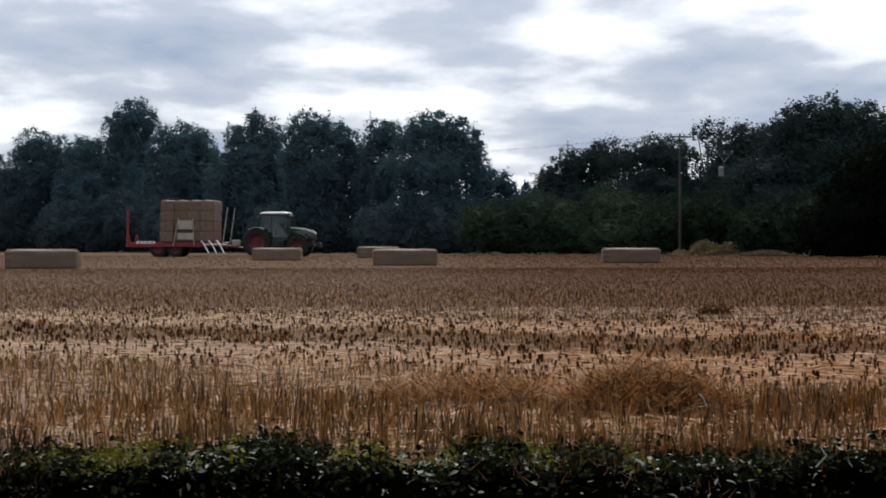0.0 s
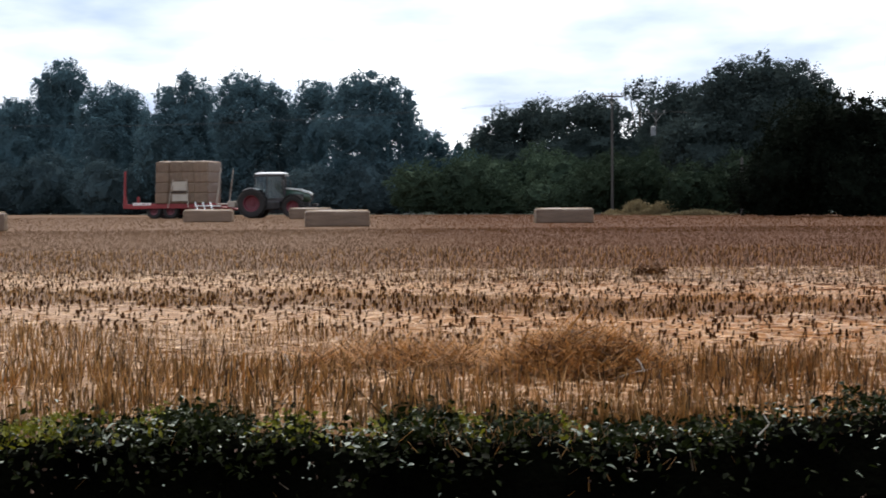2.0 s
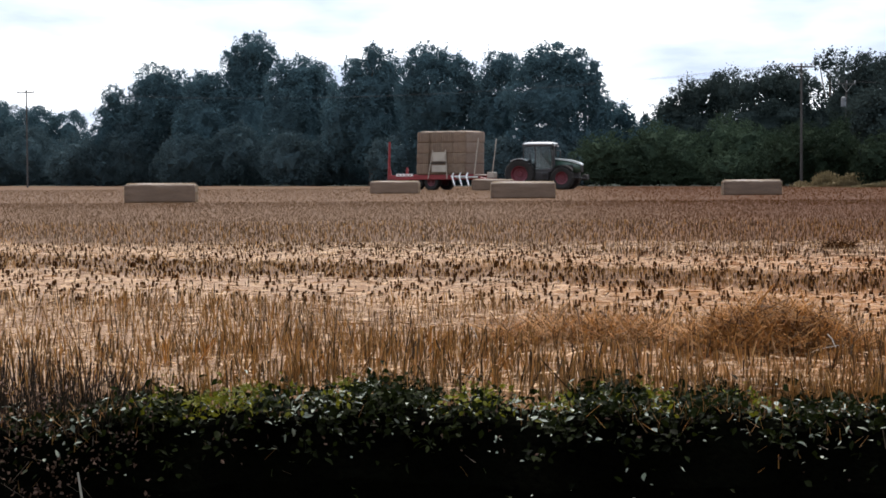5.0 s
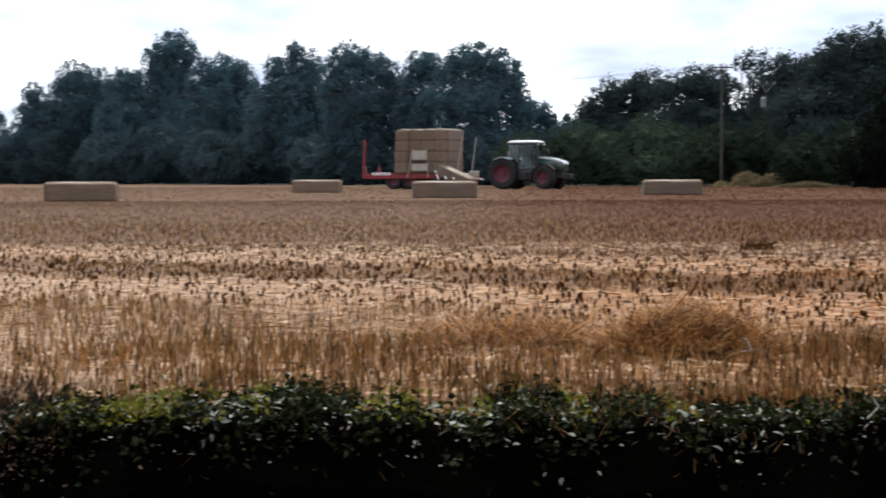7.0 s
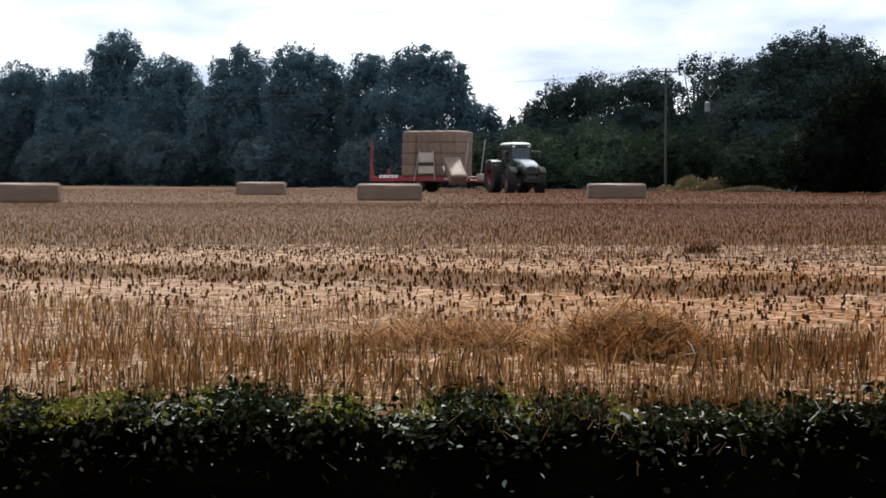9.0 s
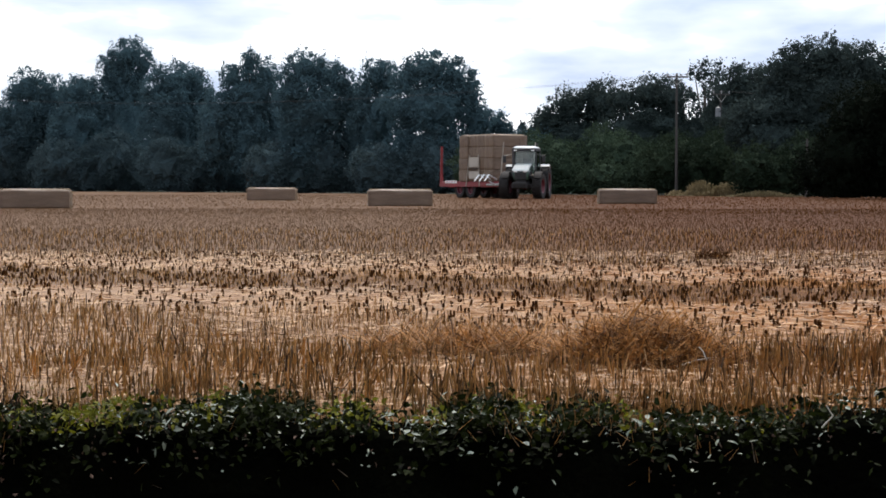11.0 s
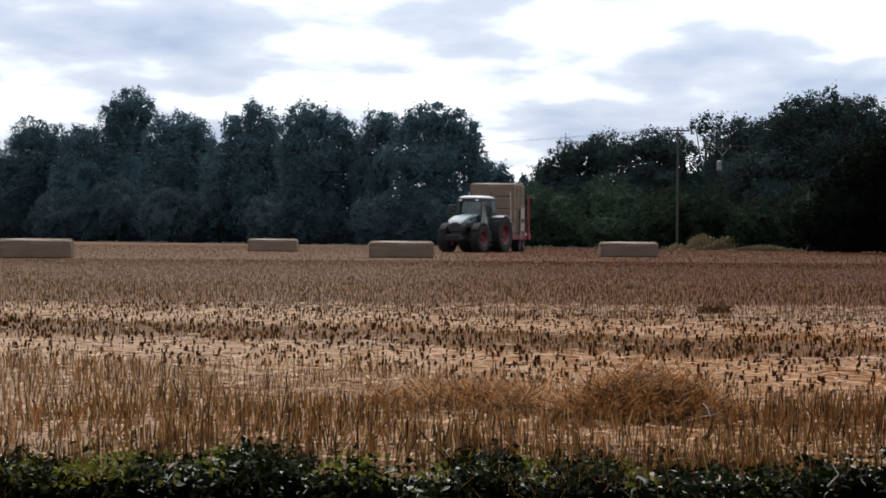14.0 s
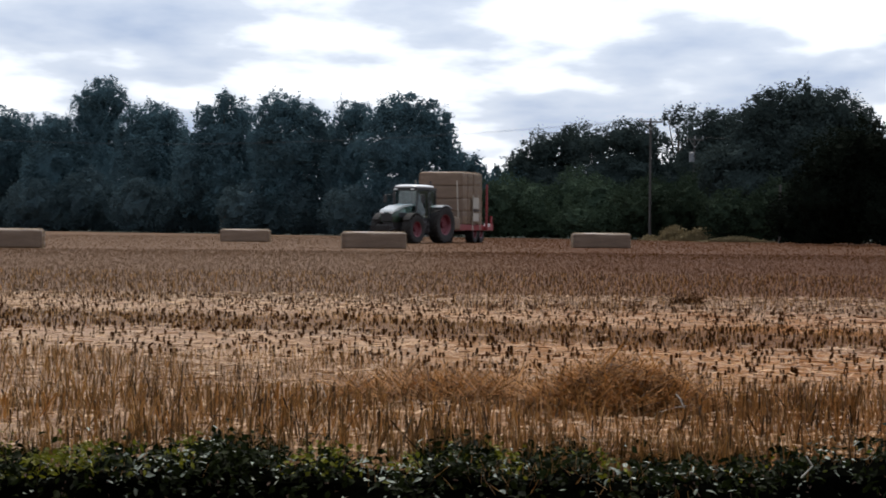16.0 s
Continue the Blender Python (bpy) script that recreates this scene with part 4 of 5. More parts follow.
def make_hedge():
    root = new("bramble_hedge")
    root.location = (0, 0, 0)
    tagged(root, "dense bramble hedge with pale glossy leaves along the lane", "hedge")
    # near-black shell that stands in for the shade deep in the hedge
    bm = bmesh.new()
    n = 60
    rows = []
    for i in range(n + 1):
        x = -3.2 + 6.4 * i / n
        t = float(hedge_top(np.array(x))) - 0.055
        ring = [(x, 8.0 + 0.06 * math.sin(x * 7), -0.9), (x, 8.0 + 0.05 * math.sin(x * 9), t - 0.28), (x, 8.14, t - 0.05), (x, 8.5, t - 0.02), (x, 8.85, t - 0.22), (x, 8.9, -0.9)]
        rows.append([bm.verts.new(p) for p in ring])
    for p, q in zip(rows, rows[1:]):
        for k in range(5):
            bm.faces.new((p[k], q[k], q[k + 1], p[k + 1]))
    part("inner_shade", bm, "hedge_core", root)

    def tufted(x, z, seed, thin=0.03):
        """0 in the dark holes of the hedge, 1 in its leafy tufts."""
        f = np.sin(x * 6.1 + seed) + np.sin(x * 14.7 - z * 21 + 2.2 * seed) + 0.8 * np.sin(x * 31 + z * 33 + seed) + 0.6 * np.sin(z * 47 + x * 9 - seed)
        return np.clip(0.5 + 0.42 * f, thin, 1)

    def place(n, depth, low, fall, seed, flat=0.85, thin=0.03):
        """Leaf places and normals: most in the fringe along the top, the rest strewn thinly down the shaded front."""
        x = rng.uniform(-3.0, 3.0, n)
        x = x[(x > -1.85) | (rng.random(n) < 0.5)]
        x = x[rng.random(len(x)) < np.where(x > 0.95, 0.6, 1.0)]
        n = len(x)
        t = hedge_top(x)
        u = rng.random(n)
        z = np.where(u < low, t - rng.exponential(fall, n), t - rng.uniform(0, 0.95, n))
        ok = rng.random(n) < tufted(x, z, seed, thin)
        x, z, t = x[ok], z[ok], t[ok]
        n = len(x)
        top = np.clip((z - (t - 0.2)) / 0.2, 0, 1)
        y = 7.88 + rng.exponential(depth, n) * (0.5 + top) + top * rng.uniform(-0.05, 0.65, n) + 0.05 * np.sin(x * 7)
        # shoots that stick out
        z = z + np.where(rng.random(n) < 0.05, rng.uniform(0, 0.07, n), 0)
        nrm = rng.normal(0, 0.75, (n, 3)) + np.stack([np.zeros(n), -0.35 * np.ones(n), flat * np.ones(n)], 1)
        nrm /= np.linalg.norm(nrm, axis=1, keepdims=True)
        return np.stack([x, y, z], 1), nrm

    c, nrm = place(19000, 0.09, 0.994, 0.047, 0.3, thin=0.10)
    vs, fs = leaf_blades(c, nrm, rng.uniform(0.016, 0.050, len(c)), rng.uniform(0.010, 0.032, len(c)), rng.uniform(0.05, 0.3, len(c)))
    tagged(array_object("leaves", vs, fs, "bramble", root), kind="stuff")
    # leaves that carry the sky's glints as a pale colour
    c, nrm = place(2700, 0.02, 0.93, 0.045, 1.7, 1.7)
    vs, fs = leaf_blades(c, nrm, 0.010 + 0.042 * rng.random(len(c)) ** 1.6, 0.006 + 0.017 * rng.random(len(c)) ** 2, rng.uniform(0.05, 0.25, len(c)))
    tagged(array_object("glint_leaves", vs, fs, "leaf_pale", root), "leaves with sky glints put into a pale colour", kind="stuff")
    c, nrm = place(9000, 0.05, 1.0, 0.03, 4.1)
    c = c[(c[:, 0] > -1.75) & (c[:, 0] < 0.9 + rng.normal(0, 0.4, len(c)))]
    c = c[np.sin(c[:, 0] * 4.3 + 1.0) + 0.8 * np.sin(c[:, 0] * 11) + rng.normal(0, 0.5, len(c)) - 0.5 * (c[:, 0] > 0.2) > -0.1]
    nrm = nrm[:len(c)]
    c[:, 2] = np.maximum(c[:, 2], hedge_top(c[:, 0]) - 0.06) + 0.012
    vs, fs = leaf_blades(c, nrm, rng.uniform(0.014, 0.038, len(c)), rng.uniform(0.008, 0.022, len(c)), rng.uniform(0.05, 0.3, len(c)))
    tagged(array_object("young_leaves", vs, fs, "leaf_green", root), "olive-green young leaves on top", kind="stuff")
    # withered brown leaves hanging among the bare canes at the thin end, and a few elsewhere
    n = 2300
    x = np.concatenate([rng.uniform(-2.9, -1.65, 2000), rng.uniform(-1.6, 2.8, 300)])
    z = hedge_top(x) - np.where(x < -1.6, rng.uniform(-0.13, 0.5, n), rng.exponential(0.08, n))
    c = np.stack([x, 7.86 + rng.exponential(0.05, n), z], 1)[rng.random(n) < tufted(x, z, 2.9)]
    nrm = rng.normal(0, 1, c.shape)
    nrm /= np.linalg.norm(nrm, axis=1, keepdims=True)
    vs, fs = leaf_blades(c, nrm, rng.uniform(0.008, 0.026, len(c)), rng.uniform(0.005, 0.015, len(c)), rng.uniform(0.1, 0.5, len(c)))
    tagged(array_object("withered_leaves", vs, fs, "dead_leaf", root), "withered brown leaves", kind="stuff")
    # dry grass along the field side
    n = 2400
    x = rng.uniform(-2.8, 2.8, n)
    x = np.concatenate([x, rng.normal(0.8, 0.35, 900)])
    n = len(x)
    base = np.stack([x, rng.uniform(8.35, 8.9, n), np.full(n, -0.12)], 1)
    tip = base + np.stack([rng.normal(0, 0.03, n), rng.normal(0, 0.03, n), rng.uniform(0.10, 0.23, n)], 1)
    # blades that have grown up through the near side of the hedge
    xs = np.concatenate([rng.normal(0.6, 0.35, 110), rng.uniform(-2.7, -1.7, 160), rng.uniform(-2.8, 2.8, 20)])
    k = len(xs)
    low = np.stack([xs, rng.uniform(7.80, 8.0, k), hedge_top(xs) - rng.exponential(0.06, k) - 0.01], 1)
    base = np.concatenate([base, low])
    tip = np.concatenate([tip, low + np.stack([rng.normal(0, 0.025, k), rng.normal(0, 0.02, k), rng.uniform(0.015, 0.06, k)], 1)])
    n = len(base)
    vs, fs = stems(base, tip, rng.uniform(0.0008, 0.0020, n))
    tagged(array_object("dry_grass", vs, fs, "stalk", root), "dry golden grass behind the hedge top", kind="stuff")
    # twigs and canes
    n = 190
    x = rng.uniform(-3, 3, n)
    x[:140] = rng.uniform(-2.7, -1.72, 140)
    z0 = rng.uniform(-0.8, 0.0, n) * 1.0
    base = np.stack([x, rng.uniform(7.85, 8.3, n), z0], 1)
    tip = base + np.stack([rng.normal(0, 0.04, n), rng.normal(-0.02, 0.04, n), np.abs(rng.normal(0.03, 0.03, n))], 1)
    tip[:, 2] = np.minimum(tip[:, 2], hedge_top(tip[:, 0]) + 0.08)
    vs, fs = stems(base, tip, rng.uniform(0.0010, 0.0026, n))
    tagged(array_object("cane_tangle", vs, fs, "twig", root), "thin dry canes", kind="stuff")
    # bare dark shoots where the bramble thins out
    n = 780
    x = np.concatenate([rng.uniform(-2.9, -1.72, 700), rng.uniform(-1.8, 2.8, 80)])
    base = np.stack([x, rng.uniform(7.95, 8.5, n), hedge_top(x) - rng.uniform(0.0, 0.12, n)], 1)
    tip = base + np.stack([rng.normal(0, 0.03, n), rng.normal(0, 0.03, n), rng.uniform(0.06, 0.27, n) * np.where(x < -1.72, np.clip(0.35 + (-1.72 - x) * 3.0, 0.35, 1), 0.45)], 1)
    vs, fs = stems(base, tip, rng.uniform(0.0010, 0.0032, n))
    tagged(array_object("shoot_tangle", vs, fs, "twig_dark", root), "bare dark shoots above the leaves", kind="stuff")
    for a, b, r in (((1.40, 7.80, 0.01), (1.44, 7.79, 0.055), 0.0035), ((1.44, 7.79, 0.055), (1.415, 7.79, 0.095), 0.0028), ((-1.90, 7.80, -0.36), (-1.92, 7.80, -0.22), 0.005)):
        bm = bmesh.new()
        tube(bm, a, b, r, r * 0.7, 6)
        part("dead_stem", bm, "stem_pale", root, "bleached dead stem")


# Shade inside the hedge put into a near-black colour
M["hedge_core"] = material("hedge_shade", (0.0012, 0.0012, 0.001), (0.003, 0.0033, 0.002), 0.95, 6.0, bump=1.0, bump_scale=30, spec=0.0)
M["leaf_green"] = material("young_leaf", (0.034, 0.040, 0.003), (0.23, 0.225, 0.016), 0.6, 3.0, island=0.65, spec=0.15, translucent=0.35)
make_hedge()


# ---- tractor ----
def make_wheel(parent, x, y, r, width, name, rim_r):
    hub = new(name)
    hub.parent = parent
    hub.location = (x, y, r)
    w = width / 2
    bm = bmesh.new()
    lathe(bm, [(rim_r, -w * 0.86), (r * 0.80, -w), (r * 0.93, -w * 0.96), (r * 0.975, -w * 0.6), (r * 0.98, 0), (r * 0.975, w * 0.6), (r * 0.93, w * 0.96), (r * 0.80, w), (rim_r, w * 0.86)], 36)
    n = 20
    for i in range(n):
        for s in (-1, 1):
            a = 2 * math.pi * (i + (0.5 if s > 0 else 0)) / n
            rot = Matrix.Rotation(a, 3, "Y") @ Matrix.Rotation(s * radians(38), 3, "X").to_3x3()
            c = Matrix.Rotation(a, 3, "Y") @ Vector((0, s * w * 0.5, r * 0.972))
            box(bm, c, (0.06, w * 1.05, 0.06), Matrix.Rotation(a, 3, "Y") @ Matrix.Rotation(s * radians(35), 3, "Z"))
    part("tyre", bm, "rubber", hub)
    bm = bmesh.new()
    lathe(bm, [(rim_r * 1.02, -w * 0.88), (rim_r * 0.92, -w * 0.8), (rim_r * 0.80, -w * 0.35), (rim_r * 0.35, -w * 0.25), (rim_r * 0.33, -w * 0.5), (0.001, -w * 0.52)], 28)
    lathe(bm, [(rim_r * 1.02, w * 0.88), (rim_r * 0.92, w * 0.8), (rim_r * 0.80, w * 0.35), (rim_r * 0.35, w * 0.25), (rim_r * 0.33, w * 0.5), (0.001, w * 0.52)], 28)
    for i in range(8):
        a = 2 * math.pi * i / 8
        for s in (-1, 1):
            tube(bm, (rim_r * 0.24 * math.cos(a), s * w * 0.50, rim_r * 0.24 * math.sin(a)), (rim_r * 0.24 * math.cos(a), s * w * 0.58, rim_r * 0.24 * math.sin(a)), 0.022, seg=6)
    part("rim", bm, "rim", hub, "red painted steel rim")
    return hub


REAR_X, FRONT_X, REAR_R, FRONT_R = -1.16, 1.60, 0.98, 0.74


def make_tractor():
    root = new("tractor")
    tagged(root, "dark green tractor with white cab roof and red rims", "tractor")
    # engine block and frame under the bonnet
    bm = bmesh.new()
    box(bm, (0.75, 0, 0.95), (3.6, 0.62, 0.62), bevel=0.06)
    box(bm, (FRONT_X, 0, 0.72), (0.5, 1.3, 0.28), bevel=0.05)
    box(bm, (REAR_X, 0, 1.0), (0.9, 1.1, 0.7), bevel=0.08)
    box(bm, (0.1, 0.62, 0.85), (1.2, 0.42, 0.62), bevel=0.1)
    box(bm, (0.1, -0.62, 0.85), (1.2, 0.42, 0.62), bevel=0.1)
    part("chassis", bm, "dark", root)
    bm = bmesh.new()
    prism(bm, [(0.85, 1.22), (2.50, 1.05), (2.66, 1.20), (2.66, 1.52), (2.56, 1.66), (1.9, 1.86), (0.85, 1.98)], -0.43, 0.43)
    bmesh.ops.bevel(bm, geom=bm.edges[:], offset=0.06, segments=2, affect="EDGES")
    part("bonnet_side", bm, "green", root, smooth=True)
    bm = bmesh.new()
    prism(bm, [(0.80, 2.05), (1.9, 1.94), (2.58, 1.73), (2.70, 1.60), (2.66, 1.56), (2.5, 1.66), (1.9, 1.84), (0.80, 1.95)], -0.46, 0.46)
    bmesh.ops.bevel(bm, geom=bm.edges[:], offset=0.03, segments=2, affect="EDGES")
    part("bonnet", bm, "silver", root, "silver bonnet top, lightened for its glint")
    bm = bmesh.new()
    box(bm, (2.67, 0, 1.32), (0.05, 0.66, 0.40), bevel=0.02)
    for i in range(6):
        box(bm, (2.70, 0, 1.17 + i * 0.06), (0.02, 0.6, 0.018))
    part("grille", bm, "black", root)
    for s in (-1, 1):
        bm = bmesh.new()
        box(bm, (2.665, s * 0.27, 1.57), (0.07, 0.20, 0.09), bevel=0.02)
        part("headlight", bm, "lamp", root, "clear headlight")
        bm = bmesh.new()
        box(bm, (1.7, s * 0.445, 1.45), (1.0, 0.03, 0.26), bevel=0.01)
        part("side_grille", bm, "black", root)
    # cab
    cab = new("cab")
    cab.parent = root
    pillars = (((-1.02, 0.72, 1.35), (-0.98, 0.70, 2.78)), ((-0.18, 0.80, 1.25), (-0.20, 0.76, 2.78)), ((0.92, 0.66, 1.35), (0.78, 0.68, 2.78)))
    for a, b in pillars:
        for s in (-1, 1):
            bm = bmesh.new()
            tube(bm, (a[0], s * a[1], a[2]), (b[0], s * b[1], b[2]), 0.045, 0.04, 8)
            part("pillar", bm, "black", cab)
    bm = bmesh.new()
    box(bm, (-0.05, 0, 1.22), (2.0, 1.5, 0.30), bevel=0.08)
    part("cab_floor", bm, "dark", cab)

    def pane(name, pts):
        bm = bmesh.new()
        vs = [bm.verts.new(p) for p in pts]
        f = bm.faces.new(vs)
        r = bmesh.ops.extrude_face_region(bm, geom=[f])
        n = f.normal.copy() if f.normal.length else Vector((0, 0, 1))
        bm.normal_update()
        bmesh.ops.translate(bm, verts=[v for v in r["geom"] if isinstance(v, bmesh.types.BMVert)], vec=f.normal * 0.012)
        ob = part(name, bm, "glass", cab)
        ob.visible_shadow = False

    pane("windscreen", [(0.93, -0.62, 1.40), (0.93, 0.62, 1.40), (0.80, 0.64, 2.76), (0.80, -0.64, 2.76)])
    pane("rear_window", [(-1.04, 0.68, 1.42), (-1.04, -0.68, 1.42), (-1.00, -0.66, 2.76), (-1.00, 0.66, 2.76)])
    for s in (-1, 1):
        pane("side_window", [(-0.99, s * 0.735, 1.42), (-0.22, s * 0.805, 1.36), (-0.22, s * 0.765, 2.76), (-0.96, s * 0.715, 2.76)][::s])
        pane("door_window", [(-0.14, s * 0.805, 1.30), (0.88, s * 0.675, 1.38), (0.76, s * 0.695, 2.76), (-0.16, s * 0.765, 2.76)][::s])
    bm = bmesh.new()
    # roof shell: rings that draw in towards a domed crown
    rings = []
    for z, k in ((2.89, 0.97), (2.93, 1.02), (2.98, 0.97), (3.02, 0.87), (3.05, 0.70), (3.06, 0.45)):
        ring = []
        for i in range(24):
            a = 2 * math.pi * i / 24
            cx, cy = math.cos(a), math.sin(a)
            ring.append(bm.verts.new((-0.04 + 1.06 * k * math.copysign(abs(cx) ** 0.4, cx), 0.72 * k * math.copysign(abs(cy) ** 0.4, cy), z)))
        rings.append(ring)
    for p, q in zip(rings, rings[1:]):
        for i in range(24):
            bm.faces.new((p[i], p[(i + 1) % 24], q[(i + 1) % 24], q[i]))
    bm.faces.new(rings[0][::-1])
    bm.faces.new(rings[-1])
    part("cab_roof", bm, "white", cab, "white cab roof", smooth=True)
    bm = bmesh.new()
    box(bm, (-0.05, 0, 2.82), (2.06, 1.44, 0.14), bevel=0.02)
    part("roof_lining", bm, "black", cab)
    for x, y in ((1.00, 0.5), (1.00, -0.5), (-1.09, 0.5), (-1.09, -0.5)):
        bm = bmesh.new()
        box(bm, (x, y, 2.80), (0.06, 0.20, 0.08), bevel=0.02)
        part("work_light", bm, "lamp", cab)
    bm = bmesh.new()
    tube(bm, (-0.75, 0.55, 3.05), (-0.75, 0.55, 3.14), 0.02, seg=6)
    tube(bm, (-0.75, 0.55, 3.12), (-0.75, 0.55, 3.24), 0.06, 0.05, 10)
    part("beacon", bm, "dark", cab)
    bm = bmesh.new()
    tube(bm, (-0.95, -0.5, 3.05), (-1.0, -0.5, 3.50), 0.012, 0.006, 5)
    part("aerial", bm, "black", cab)
    bm = bmesh.new()
    box(bm, (-0.45, 0, 1.62), (0.5, 0.52, 0.16), bevel=0.05)
    box(bm, (-0.68, 0, 2.0), (0.14, 0.50, 0.75), bevel=0.05)
    part("seat", bm, "black", cab)
    bm = bmesh.new()
    tube(bm, (0.62, 0, 1.35), (0.38, 0, 1.85), 0.04, seg=8)
    part("steering_column", bm, "black", cab)
    for s in (-1, 1):
        bm = bmesh.new()
        tube(bm, (0.80, s * 0.70, 2.55), (0.98, s * 1.10, 2.50), 0.018, seg=6)
        box(bm, (1.0, s * 1.14, 2.30), (0.06, 0.20, 0.42), bevel=0.025)
        part("mirror", bm, "black", cab)
    # exhaust
    bm = bmesh.new()
    tube(bm, (0.98, -0.60, 1.5), (0.98, -0.60, 2.75), 0.075, 0.065, 10)
    tube(bm, (0.98, -0.60, 2.75), (0.90, -0.60, 2.95), 0.055, 0.05, 10)
    part("exhaust", bm, "dark", root)
    # fenders
    for s in (-1, 1):
        bm = bmesh.new()
        pts = []
        for i in range(15):
            a = radians(62 + 62 * i / 14)
            pts.append((REAR_X + 1.035 * math.cos(a), REAR_R + 1.035 * math.sin(a)))
        inner = [(REAR_X + (x - REAR_X) * 0.955, REAR_R + (z - REAR_R) * 0.955) for x, z in pts]
        prism(bm, pts + inner[::-1], s * 0.62, s * 1.28)
        part("rear_fender", bm, "grey", root, "grey rear mudguard")
        bm = bmesh.new()
        pts = []
        for i in range(11):
            a = radians(35 + 115 * i / 10)
            pts.append((FRONT_X + 0.84 * math.cos(a), FRONT_R + 0.84 * math.sin(a)))
        inner = [(FRONT_X + (x - FRONT_X) * 0.95, FRONT_R + (z - FRONT_R) * 0.95) for x, z in pts]
        prism(bm, pts + inner[::-1], s * 0.74, s * 1.14)
        part("front_fender", bm, "rubber", root)
        bm = bmesh.new()
        for k in range(3):
            box(bm, (0.45, s * 0.95, 0.42 + 0.28 * k), (0.42, 0.26, 0.04))
        for dx in (-0.2, 0.2):
            box(bm, (0.45 + dx, s * 0.98, 0.75), (0.03, 0.05, 0.85))
        part("step", bm, "dark", root)
    # front linkage with weight, and rear hitch
    bm = bmesh.new()
    box(bm, (2.90, 0, 0.78), (0.34, 0.80, 0.36), bevel=0.08)
    part("front_weight", bm, "rubber", root)
    for s in (-1, 1):
        bm = bmesh.new()
        tube(bm, (2.3, s * 0.32, 0.75), (3.0, s * 0.38, 0.70), 0.05, seg=8)
        part("linkage_arm", bm, "dark", root)
    bm = bmesh.new()
    box(bm, (-1.95, 0, 0.60), (0.7, 0.18, 0.12), bevel=0.02)
    part("hitch", bm, "dark", root)
    wheels = [(make_wheel(root, REAR_X, s * 0.95, REAR_R, 0.66, "rear_wheel", 0.54), REAR_X, s * 0.95, REAR_R) for s in (-1, 1)]
    wheels += [(make_wheel(root, FRONT_X, s * 0.95, FRONT_R, 0.54, "front_wheel", 0.40), FRONT_X, s * 0.95, FRONT_R) for s in (-1, 1)]
    return root, wheels


tractor, tractor_wheels = make_tractor()
tractor.scale = (1.035, 1.035, 1.035)

# ---- bale trailer ----
HITCH, DECK = 5.3, 1.06
TRAILER_WHEEL_R = 0.56


